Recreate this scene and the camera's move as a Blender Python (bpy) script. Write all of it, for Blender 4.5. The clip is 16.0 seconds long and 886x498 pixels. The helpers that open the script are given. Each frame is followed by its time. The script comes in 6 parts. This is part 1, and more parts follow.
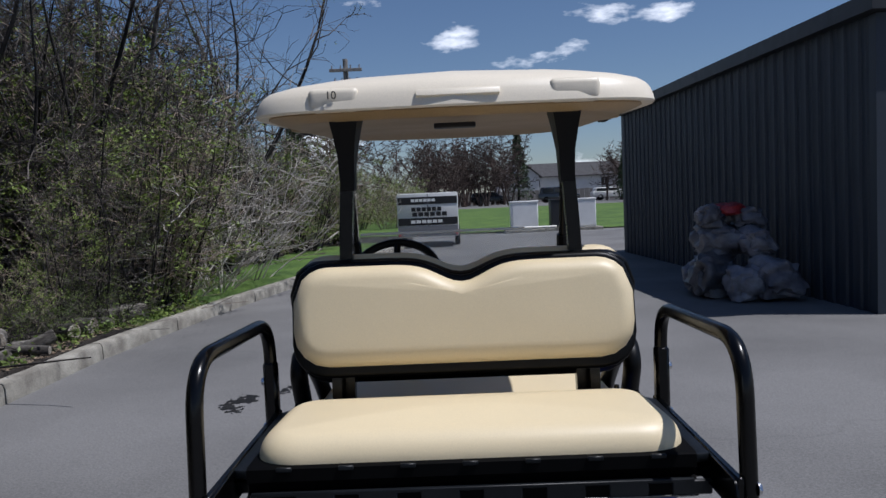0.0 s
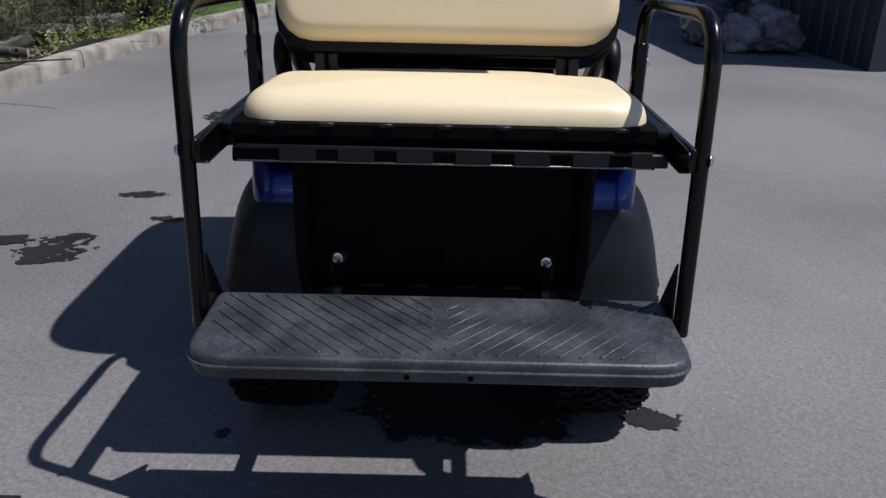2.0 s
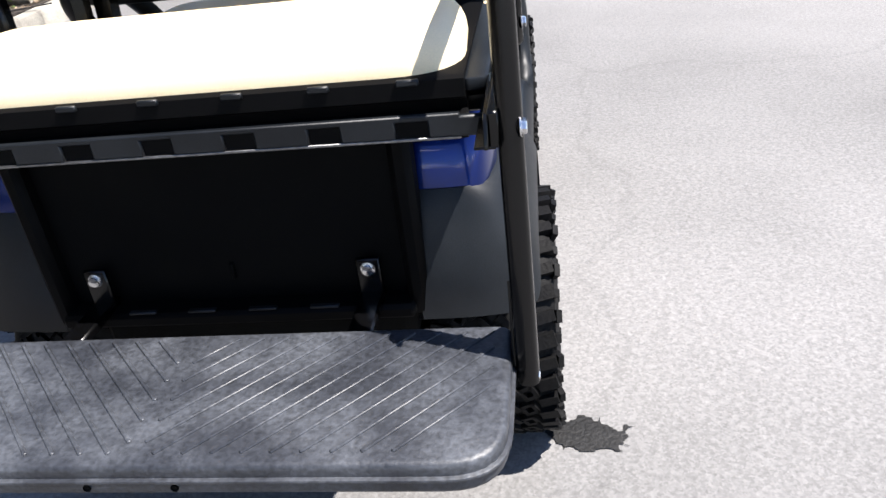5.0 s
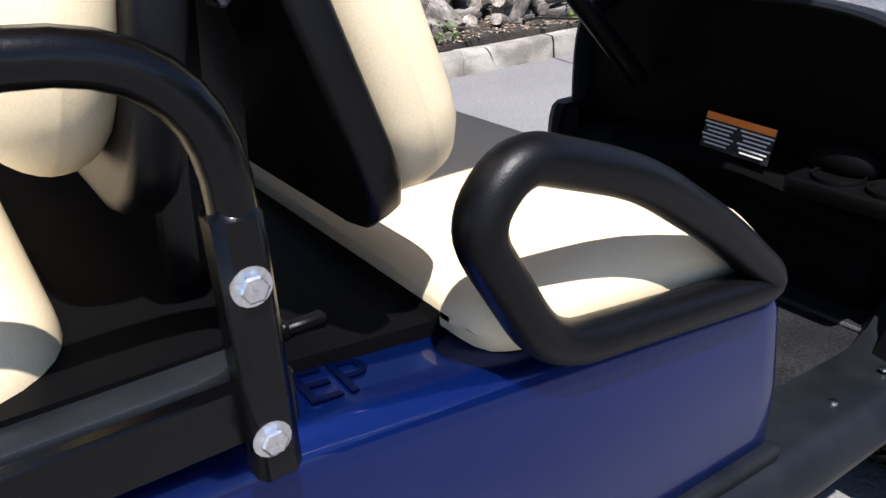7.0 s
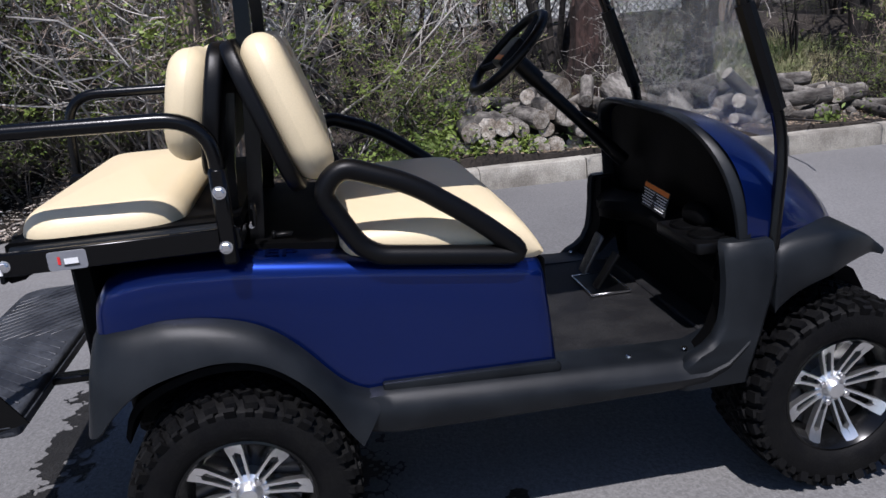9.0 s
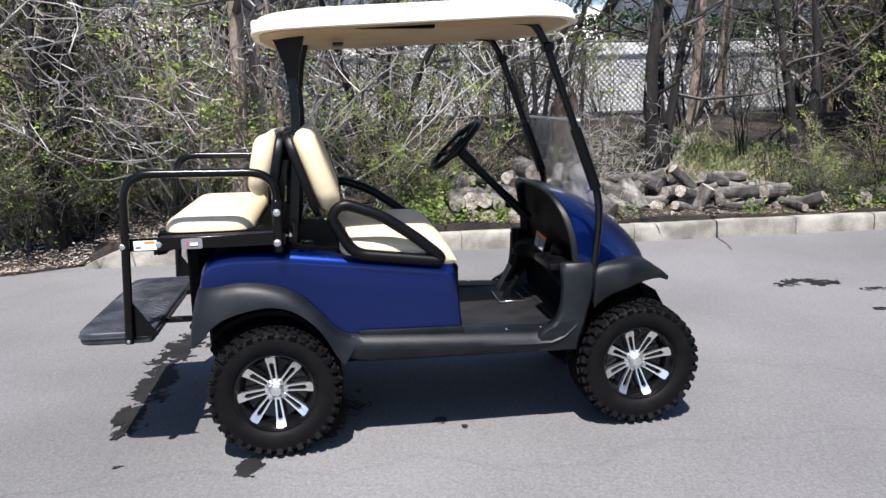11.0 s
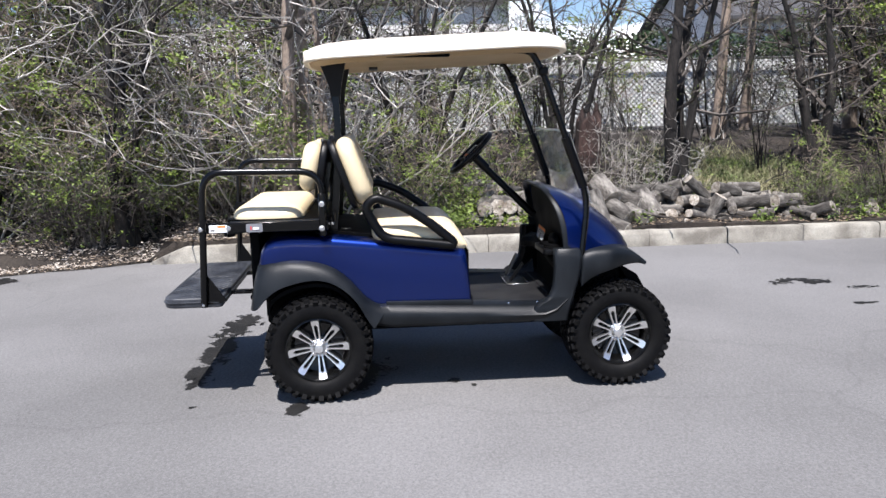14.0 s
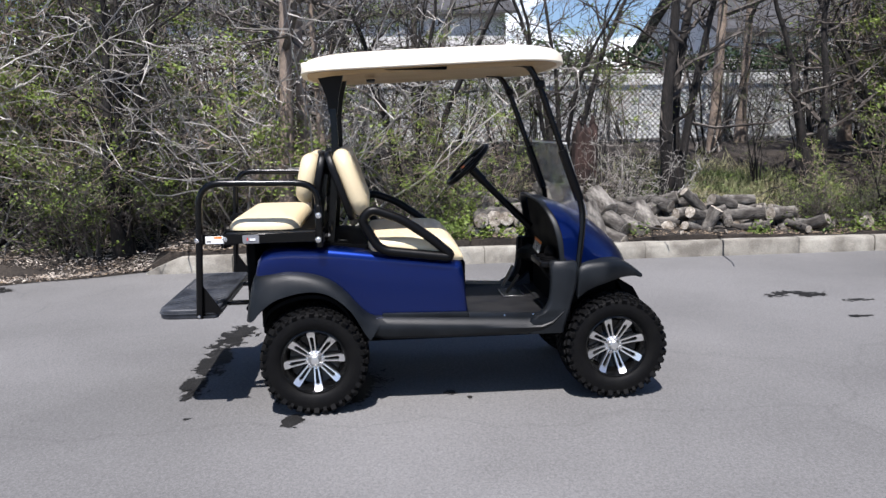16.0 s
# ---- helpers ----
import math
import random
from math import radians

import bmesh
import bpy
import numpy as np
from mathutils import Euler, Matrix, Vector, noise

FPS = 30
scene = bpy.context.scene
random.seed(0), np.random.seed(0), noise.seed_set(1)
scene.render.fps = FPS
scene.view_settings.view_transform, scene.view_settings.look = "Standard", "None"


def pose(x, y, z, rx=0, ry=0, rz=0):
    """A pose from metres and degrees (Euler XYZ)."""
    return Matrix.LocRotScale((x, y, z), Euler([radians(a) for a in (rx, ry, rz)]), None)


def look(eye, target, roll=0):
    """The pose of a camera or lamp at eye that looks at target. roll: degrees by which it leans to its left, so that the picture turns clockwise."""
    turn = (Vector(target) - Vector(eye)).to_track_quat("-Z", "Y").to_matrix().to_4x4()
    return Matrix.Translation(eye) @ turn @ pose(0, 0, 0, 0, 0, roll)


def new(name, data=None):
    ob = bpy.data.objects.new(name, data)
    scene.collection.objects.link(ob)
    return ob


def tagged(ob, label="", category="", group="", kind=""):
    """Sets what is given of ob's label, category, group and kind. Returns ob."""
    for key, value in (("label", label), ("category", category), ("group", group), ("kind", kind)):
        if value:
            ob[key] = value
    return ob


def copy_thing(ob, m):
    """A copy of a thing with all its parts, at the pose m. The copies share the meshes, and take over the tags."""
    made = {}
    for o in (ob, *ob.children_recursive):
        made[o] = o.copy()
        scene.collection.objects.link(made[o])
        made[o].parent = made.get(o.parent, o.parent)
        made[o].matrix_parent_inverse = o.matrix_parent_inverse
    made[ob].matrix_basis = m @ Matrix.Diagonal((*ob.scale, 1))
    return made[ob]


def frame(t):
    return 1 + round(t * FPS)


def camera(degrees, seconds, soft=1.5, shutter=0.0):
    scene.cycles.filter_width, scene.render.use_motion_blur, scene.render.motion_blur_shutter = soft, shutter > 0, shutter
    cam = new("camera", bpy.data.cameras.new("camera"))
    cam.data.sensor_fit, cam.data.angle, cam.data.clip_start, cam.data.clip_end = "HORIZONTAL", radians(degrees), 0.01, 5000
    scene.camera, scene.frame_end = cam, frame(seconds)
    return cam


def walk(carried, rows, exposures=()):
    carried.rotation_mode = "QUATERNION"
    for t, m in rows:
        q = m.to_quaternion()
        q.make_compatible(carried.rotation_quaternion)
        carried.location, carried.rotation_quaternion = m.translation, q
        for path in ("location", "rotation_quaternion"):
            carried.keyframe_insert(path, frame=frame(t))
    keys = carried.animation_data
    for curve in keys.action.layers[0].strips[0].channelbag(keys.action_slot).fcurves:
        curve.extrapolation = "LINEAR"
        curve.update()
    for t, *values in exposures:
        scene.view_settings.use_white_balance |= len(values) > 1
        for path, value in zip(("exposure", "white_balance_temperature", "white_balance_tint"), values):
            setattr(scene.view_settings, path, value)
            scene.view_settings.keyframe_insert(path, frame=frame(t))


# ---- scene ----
cam = camera(59.2, 16.0)
PATH = [
    (0, (-0.009, -2.1, 1.566), (-0.045, -0.104, 1.438), -2.5),
    (0.5, (-0.024, -2.153, 1.534), (-0.018, -0.173, 1.256), -1.0),
    (1, (0.013, -2.182, 1.503), (-0.016, -0.216, 1.137), -0.8),
    (1.5, (0.019, -2.194, 1.456), (-0.012, -0.273, 0.901), -0.1),
    (2, (0.008, -2.198, 1.407), (0.002, -0.345, 0.654), 1.2),
    (2.5, (-0.004, -2.189, 1.374), (-0.005, -0.394, 0.492), 1.2),
    (3, (-0.013, -2.174, 1.352), (-0.004, -0.423, 0.386), 0.1),
    (3.2, (-0.016, -2.167, 1.341), (0.028, -0.439, 0.336), 0.6),
    (5.3, (0.779, -1.381, 1.33), (0.32, 0.325, 0.393), -11.4),
    (5.5, (0.895, -1.262, 1.31), (0.277, 0.416, 0.415), -13.6),
    (6, (1.042, -0.886, 1.299), (0.092, 0.638, 0.417), -9.3),
    (6.5, (1.039, -0.488, 1.303), (-0.005, 0.957, 0.397), -6.2),
    (7, (1.037, -0.101, 1.32), (-0.48, 0.896, 0.481), -3.1),
    (7.5, (1.198, 0.084, 1.319), (-0.491, 0.907, 0.634), -4.7),
    (8, (1.515, 0.126, 1.396), (-0.286, 0.708, 0.75), -3.6),
    (8.5, (1.904, 0.271, 1.394), (0.013, 0.558, 0.808), -2.2),
    (9, (2.342, 0.285, 1.419), (0.446, 0.564, 0.846), -4.8),
    (9.2, (2.519, 0.318, 1.455), (0.609, 0.558, 0.911), -6.0),
    (11.3, (4.033, 0.278, 1.532), (2.085, 0.563, 1.179), -0.6),
    (11.5, (4.146, 0.255, 1.524), (2.194, 0.552, 1.204), -1.0),
    (12, (4.376, 0.218, 1.523), (2.432, 0.523, 1.167), 0.5),
    (12.5, (4.556, 0.323, 1.532), (2.595, 0.467, 1.165), -0.1),
    (13, (4.659, 0.398, 1.527), (2.694, 0.536, 1.183), -1.4),
    (13.5, (4.652, 0.358, 1.532), (2.683, 0.503, 1.213), -0.8),
    (14, (4.649, 0.344, 1.519), (2.685, 0.506, 1.181), -1.3),
    (14.5, (4.644, 0.346, 1.525), (2.674, 0.514, 1.22), -1.3),
    (15, (4.637, 0.35, 1.534), (2.669, 0.515, 1.217), -1.3),
    (15.5, (4.645, 0.35, 1.531), (2.675, 0.515, 1.226), -1.2),
    (16, (4.649, 0.342, 1.528), (2.681, 0.515, 1.216), -1.0),
]
walk(cam, [(t, look(eye, aim, roll)) for t, eye, aim, roll in PATH],
     [(0.0, -0.26, 5950, 13), (1.0, -0.34, 6100, 14), (1.5, -0.16, 6200, 14), (2.0, 0.06, 6200, 14), (2.6, 1.18, 6370, 14), (3.2, 1.52, 6470, 15), (5.3, 1.68, 6570, 12), (6.0, 1.78, 6500, 12), (6.6, 1.48, 6350, 14), (7.0, 1.1, 6250, 16),
      (7.5, 0.6, 6250, 17), (8.0, 0.32, 6100, 17), (8.5, 0.18, 6080, 17), (9.0, 0.26, 6050, 17), (11.3, 1.0, 6320, 14), (13.5, 1.0, 6280, 14), (15.3, 0.77, 6280, 14), (16.0, 0.70, 6280, 14)])

# ---- daylight ----
SUN = Vector((0.49, -0.13, 1.0)).normalized()
world = bpy.data.worlds.new("sky")
scene.world = world
world.use_nodes = True
wt = world.node_tree
wt.nodes.clear()
w_out = wt.nodes.new("ShaderNodeOutputWorld")
w_bg = wt.nodes.new("ShaderNodeBackground")
w_sky = wt.nodes.new("ShaderNodeTexSky")
w_sky.sky_type = "NISHITA"
w_sky.sun_disc = False
w_sky.sun_elevation = math.asin(SUN.z)
w_sky.sun_rotation = math.atan2(SUN.x, SUN.y)
w_sky.air_density, w_sky.dust_density, w_sky.ozone_density = 1.0, 0.3, 3.0
w_bg.inputs["Strength"].default_value = 0.05
# fair-weather cumulus, thicker towards the horizon
w_tc = wt.nodes.new("ShaderNodeTexCoord")
w_map = wt.nodes.new("ShaderNodeMapping")
w_map.inputs["Scale"].default_value = (1.0, 1.0, 2.6)
w_noise = wt.nodes.new("ShaderNodeTexNoise")
w_noise.inputs["Scale"].default_value, w_noise.inputs["Detail"].default_value, w_noise.inputs["Roughness"].default_value = 4.2, 8, 0.55
w_sep = wt.nodes.new("ShaderNodeSeparateXYZ")
w_low = wt.nodes.new("ShaderNodeMapRange")
w_low.inputs[1].default_value, w_low.inputs[2].default_value = 0.05, 0.62
w_low.inputs[3].default_value, w_low.inputs[4].default_value = 0.10, -0.16
w_add = wt.nodes.new("ShaderNodeMath")
w_west = wt.nodes.new("ShaderNodeMapRange")
w_west.inputs[1].default_value, w_west.inputs[2].default_value = -0.95, -0.35
w_west.inputs[3].default_value, w_west.inputs[4].default_value = 0.13, 0.0
w_more = wt.nodes.new("ShaderNodeMath")
w_edge = wt.nodes.new("ShaderNodeMapRange")
w_edge.inputs[1].default_value, w_edge.inputs[2].default_value = 0.62, 0.73
w_mix = wt.nodes.new("ShaderNodeMix")
w_mix.data_type = "RGBA"
w_mix.inputs[7].default_value = (40.0, 40.2, 40.6, 1)
wt.links.new(w_tc.outputs["Generated"], w_map.inputs[0])
wt.links.new(w_map.outputs[0], w_noise.inputs["Vector"])
wt.links.new(w_tc.outputs["Generated"], w_sep.inputs[0])
wt.links.new(w_sep.outputs[2], w_low.inputs[0])
wt.links.new(w_noise.outputs[0], w_add.inputs[0])
wt.links.new(w_low.outputs[0], w_add.inputs[1])
wt.links.new(w_sep.outputs[0], w_west.inputs[0])
wt.links.new(w_add.outputs[0], w_more.inputs[0])
wt.links.new(w_west.outputs[0], w_more.inputs[1])
wt.links.new(w_more.outputs[0], w_edge.inputs[0])
wt.links.new(w_edge.outputs[0], w_mix.inputs[0])
w_clear = wt.nodes.new("ShaderNodeMix")
w_clear.data_type, w_clear.blend_type = "RGBA", "MULTIPLY"
w_clear.inputs[0].default_value = 1.0
w_clear.inputs[7].default_value = (1.38, 1.42, 1.52, 1)
wt.links.new(w_sky.outputs[0], w_clear.inputs[6])
wt.links.new(w_clear.outputs[2], w_mix.inputs[6])
wt.links.new(w_mix.outputs[2], w_bg.inputs[0])
wt.links.new(w_bg.outputs[0], w_out.inputs[0])
sun = new("sun", bpy.data.lights.new("sun", "SUN"))
sun.data.energy, sun.data.angle, sun.data.color = 4.8, radians(0.53), (1.0, 0.965, 0.92)
sun.matrix_world = look((8, -4, 16), Vector((8, -4, 16)) - SUN)

# ---- materials ----


def M(name, base, rough=0.6, metal=0.0, var=0.2, scale=6.0, fine=90.0, bump=0.1, coat=0.0, alt=None, stretch=(1, 1, 1), per_piece=0.0, spec=0.5):
    """A surface with colour variation and relief at two scales; alt is a second colour that comes through in patches."""
    m = bpy.data.materials.new(name)
    m.use_nodes = True
    nt = m.node_tree
    N, L = nt.nodes, nt.links
    b = N["Principled BSDF"]
    tc = N.new("ShaderNodeTexCoord")
    mp = N.new("ShaderNodeMapping")
    mp.inputs["Scale"].default_value = stretch
    L.new(tc.outputs["Object"], mp.inputs[0])
    n1, n2 = N.new("ShaderNodeTexNoise"), N.new("ShaderNodeTexNoise")
    n1.inputs["Scale"].default_value, n1.inputs["Detail"].default_value = scale, 5
    n2.inputs["Scale"].default_value, n2.inputs["Detail"].default_value = fine, 3
    L.new(mp.outputs[0], n1.inputs["Vector"])
    L.new(mp.outputs[0], n2.inputs["Vector"])
    mix = N.new("ShaderNodeMix")
    mix.data_type = "RGBA"
    alt = alt or tuple(c * (1 - var) for c in base)
    mix.inputs[6].default_value = (*base, 1)
    mix.inputs[7].default_value = (*alt, 1)
    r1 = N.new("ShaderNodeMapRange")
    r1.inputs[1].default_value, r1.inputs[2].default_value = 0.38, 0.64
    L.new(n1.outputs[0], r1.inputs[0])
    L.new(r1.outputs[0], mix.inputs[0])
    hs = N.new("ShaderNodeHueSaturation")
    r2 = N.new("ShaderNodeMapRange")
    r2.inputs[1].default_value, r2.inputs[2].default_value = 0.3, 0.7
    r2.inputs[3].default_value, r2.inputs[4].default_value = 1 - var, 1 + var
    L.new(n2.outputs[0], r2.inputs[0])
    val = r2.outputs[0]
    if per_piece:
        oi = N.new("ShaderNodeObjectInfo")
        r3 = N.new("ShaderNodeMapRange")
        r3.inputs[3].default_value, r3.inputs[4].default_value = 1 - per_piece, 1 + per_piece
        L.new(oi.outputs["Random"], r3.inputs[0])
        mu = N.new("ShaderNodeMath")
        mu.operation = "MULTIPLY"
        L.new(val, mu.inputs[0])
        L.new(r3.outputs[0], mu.inputs[1])
        val = mu.outputs[0]
    L.new(val, hs.inputs["Value"])
    L.new(mix.outputs[2], hs.inputs["Color"])
    L.new(hs.outputs[0], b.inputs["Base Color"])
    rr = N.new("ShaderNodeMapRange")
    rr.inputs[3].default_value, rr.inputs[4].default_value = max(0.02, rough - 0.12 * rough), min(1, rough + 0.2 * rough)
    L.new(n1.outputs[0], rr.inputs[0])
    L.new(rr.outputs[0], b.inputs["Roughness"])
    b.inputs["Metallic"].default_value = metal
    b.inputs["Specular IOR Level"].default_value = spec
    b.inputs["Coat Weight"].default_value = coat
    b.inputs["Coat Roughness"].default_value = 0.04
    if bump:
        bp = N.new("ShaderNodeBump")
        bp.inputs["Strength"].default_value, bp.inputs["Distance"].default_value = bump, 0.01
        L.new(n2.outputs[0], bp.inputs["Height"])
        L.new(bp.outputs[0], b.inputs["Normal"])
    return m


def M_glass(name, tint, rough):
    m = bpy.data.materials.new(name)
    m.use_nodes = True
    b = m.node_tree.nodes["Principled BSDF"]
    b.inputs["Base Color"].default_value = (*tint, 1)
    b.inputs["Transmission Weight"].default_value = 0.88
    b.inputs["Roughness"].default_value = rough
    b.inputs["IOR"].default_value = 1.12
    return m


vinyl = M("cream vinyl", (0.72, 0.60, 0.385), 0.42, var=0.05, scale=2.5, fine=420, bump=0.05)
navy = M("navy metallic paint", (0.0024, 0.0165, 0.128), 0.30, 0.82, var=0.12, scale=3, fine=900, bump=0.0, coat=0.6, spec=0.3)
blackpaint = M("black powder coat", (0.0016, 0.0016, 0.0018), 0.22, var=0.2, scale=9, fine=300, bump=0.03, spec=0.3)
plastic = M("grey-black moulded plastic", (0.0040, 0.0052, 0.0068), 0.42, var=0.25, scale=5, fine=500, bump=0.08, alt=(0.0105, 0.0125, 0.0148), spec=0.26)
blackplastic = M("black plastic", (0.0018, 0.0018, 0.0021), 0.38, var=0.2, scale=7, fine=400, bump=0.06, spec=0.22)
wellblack = M("matt black moulding", (0.0012, 0.0012, 0.0014), 0.6, var=0.25, scale=7, fine=400, bump=0.06, spec=0.08)
dark = M("dark underside", (0.002, 0.002, 0.002), 0.8, var=0.3, bump=0.1, spec=0.1)
rubber = M("tyre rubber", (0.0035, 0.0035, 0.004), 0.6, var=0.3, scale=14, fine=160, bump=0.15, alt=(0.006, 0.0059, 0.0057), spec=0.12)
matrubber = M("ribbed rubber mat", (0.007, 0.007, 0.008), 0.6, var=0.6, scale=7, fine=160, bump=0.2, alt=(0.015, 0.0148, 0.015), spec=0.3)
footmat = M("scuffed grey tread plastic", (0.020, 0.022, 0.027), 0.45, var=0.4, scale=9, fine=120, bump=0.12, alt=(0.048, 0.052, 0.060))
canopy = M("ivory moulded canopy", (0.78, 0.70, 0.56), 0.4, var=0.05, scale=4, fine=300, bump=0.03)
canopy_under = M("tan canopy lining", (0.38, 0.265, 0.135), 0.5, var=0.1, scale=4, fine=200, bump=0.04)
chrome = M("zinc plated steel", (0.75, 0.75, 0.76), 0.22, 1.0, var=0.15, scale=40, fine=300, bump=0.05)
machined = M("machined aluminium", (0.88, 0.88, 0.87), 0.34, 1.0, var=0.06, scale=30, fine=300, bump=0.02)
gloss_black = M("gloss black rim paint", (0.003, 0.003, 0.003), 0.2, var=0.1, bump=0.0, coat=0.1, spec=0.3)
navy_dark = M("dark blue lettering", (0.001, 0.006, 0.045), 0.36, 0.8, var=0.1, bump=0.0, spec=0.1)
steel = M("grey steel strap", (0.2, 0.2, 0.2), 0.4, 0.9, var=0.3)
clear = M_glass("clear acrylic", (0.93, 0.95, 0.95), 0.02)


def M_asphalt():
    """Old asphalt: pale aggregate in grey binder, broad stains and a few cracks."""
    m = M("worn grey asphalt", (0.178, 0.1745, 0.171), 0.9, var=0.12, scale=0.42, fine=55, bump=0.4, alt=(0.127, 0.1245, 0.122), spec=0.3)
    nt = m.node_tree
    N, L = nt.nodes, nt.links
    b = N["Principled BSDF"]
    src = b.inputs["Base Color"].links[0].from_socket
    tc = N.new("ShaderNodeTexCoord")
    v = N.new("ShaderNodeTexVoronoi")
    v.inputs["Scale"].default_value = 150
    L.new(tc.outputs["Object"], v.inputs["Vector"])
    cr = N.new("ShaderNodeMapRange")
    cr.inputs[1].default_value, cr.inputs[2].default_value = 0.12, 0.92
    cr.inputs[3].default_value, cr.inputs[4].default_value = 0.87, 1.14
    sp = N.new("ShaderNodeSeparateColor")
    L.new(v.outputs["Color"], sp.inputs[0])
    L.new(sp.outputs[0], cr.inputs[0])
    # cracks
    nz = N.new("ShaderNodeTexNoise")
    nz.inputs["Scale"].default_value, nz.inputs["Detail"].default_value = 1.3, 6
    L.new(tc.outputs["Object"], nz.inputs["Vector"])
    add = N.new("ShaderNodeMix")
    add.data_type = "RGBA"
    add.blend_type = "ADD"
    add.inputs[0].default_value = 0.9
    L.new(tc.outputs["Object"], add.inputs[6])
    L.new(nz.outputs["Color"], add.inputs[7])
    ve = N.new("ShaderNodeTexVoronoi")
    ve.feature = "DISTANCE_TO_EDGE"
    ve.inputs["Scale"].default_value = 0.2
    L.new(add.outputs[2], ve.inputs["Vector"])
    ce = N.new("ShaderNodeMapRange")
    ce.inputs[1].default_value, ce.inputs[2].default_value = 0.0005, 0.006
    ce.inputs[3].default_value, ce.inputs[4].default_value = 0.91, 1.0
    L.new(ve.outputs["Distance"], ce.inputs[0])
    mu = N.new("ShaderNodeMath")
    mu.operation = "MULTIPLY"
    L.new(cr.outputs[0], mu.inputs[0])
    L.new(ce.outputs[0], mu.inputs[1])
    hs = N.new("ShaderNodeHueSaturation")
    L.new(src, hs.inputs["Color"])
    L.new(mu.outputs[0], hs.inputs["Value"])
    L.new(hs.outputs[0], b.inputs["Base Color"])
    return m


asphalt = M_asphalt()
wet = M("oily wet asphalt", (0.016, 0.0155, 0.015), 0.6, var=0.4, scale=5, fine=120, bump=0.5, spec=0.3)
concrete = M("kerb concrete", (0.35, 0.33, 0.28), 0.85, var=0.25, scale=3.4, fine=110, bump=0.6, alt=(0.17, 0.155, 0.13), per_piece=0.08)
soil = M("leaf litter soil", (0.036, 0.028, 0.021), 0.95, var=0.5, scale=2.2, fine=45, bump=1.0, alt=(0.018, 0.014, 0.011))
grassm = M("lawn grass", (0.085, 0.15, 0.020), 0.9, var=0.4, scale=0.8, fine=60, bump=0.8, alt=(0.05, 0.10, 0.016))
redbark = M("reddish brown twigs", (0.085, 0.058, 0.047), 0.9, var=0.4, scale=2, fine=20, bump=0.0, alt=(0.035, 0.024, 0.02))
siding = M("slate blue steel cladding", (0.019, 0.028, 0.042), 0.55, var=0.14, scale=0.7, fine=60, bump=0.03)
trimdark = M("dark steel trim", (0.016, 0.018, 0.022), 0.5, var=0.2, bump=0.03)
white_paint = M("white enamel", (0.78, 0.78, 0.76), 0.35, var=0.06, scale=3, bump=0.02)
bark = M("grey bark", (0.20, 0.18, 0.16), 0.9, var=0.5, scale=9, fine=60, bump=1.0, alt=(0.05, 0.042, 0.036), stretch=(1, 1, 0.35), per_piece=0.3)
logbark = M("rough log bark", (0.165, 0.152, 0.133), 0.9, var=0.45, scale=10, fine=45, bump=1.0, alt=(0.042, 0.036, 0.031), stretch=(0.4, 1, 1), per_piece=0.35)
darkbark = M("dark wet bark", (0.020, 0.016, 0.0135), 0.9, var=0.5, scale=9, fine=50, bump=1.0, alt=(0.006, 0.005, 0.0045), stretch=(1, 1, 0.3))
palebark = M("pale tan bark", (0.30, 0.235, 0.185), 0.85, var=0.25, scale=6, fine=60, bump=0.5, alt=(0.20, 0.155, 0.12), stretch=(1, 1, 0.4))
twigm = M("dry grey twigs", (0.12, 0.104, 0.09), 0.9, var=0.4, scale=1.5, fine=20, bump=0.0, alt=(0.03, 0.024, 0.02), per_piece=0.35)
bleached = M("bleached dead branches", (0.46, 0.43, 0.39), 0.9, var=0.3, scale=2.0, fine=30, bump=0.2, alt=(0.22, 0.20, 0.175))
straw = M("straw and new grass", (0.34, 0.31, 0.18), 0.9, var=0.45, scale=2.2, fine=30, bump=0.0, alt=(0.10, 0.14, 0.045))
chips = M("pale wood chips", (0.56, 0.50, 0.43), 0.9, var=0.4, scale=5, fine=50, bump=0.0, alt=(0.22, 0.165, 0.12))
leafm = M("spring leaves", (0.155, 0.21, 0.035), 0.6, var=0.4, scale=1.2, fine=14, bump=0.0, alt=(0.05, 0.085, 0.016))
leafbright = M("yellow-green young leaves", (0.20, 0.265, 0.05), 0.6, var=0.4, scale=1.2, fine=14, bump=0.0, alt=(0.12, 0.16, 0.025))
litterm = M("dry fallen leaves", (0.34, 0.26, 0.18), 0.9, var=0.45, scale=3, fine=30, bump=0.0, alt=(0.16, 0.115, 0.075))
cutwood = M("weathered cut wood", (0.40, 0.365, 0.31), 0.85, var=0.45, scale=14, fine=70, bump=0.6, alt=(0.15, 0.12, 0.09), per_piece=0.35)
evergreen = M("evergreen hedge", (0.035, 0.065, 0.02), 0.7, var=0.4, scale=2, fine=25, bump=0.0, alt=(0.02, 0.04, 0.014))
wire = M("galvanised wire", (0.16, 0.16, 0.155), 0.5, 0.5, var=0.2, bump=0.0)
vinylslat = M("white vinyl screen", (0.82, 0.83, 0.83), 0.6, var=0.12, scale=2, fine=30, bump=0.05)
greywood = M("silvered fence boards", (0.23, 0.215, 0.20), 0.9, var=0.25, scale=2, fine=30, bump=0.3, stretch=(6, 6, 0.6))
house_siding = M("pale grey house siding", (0.74, 0.72, 0.69), 0.7, var=0.06, scale=1, fine=20, bump=0.05)
shingle = M("dark roof shingles", (0.07, 0.068, 0.07), 0.9, var=0.3, scale=3, fine=12, bump=0.2)
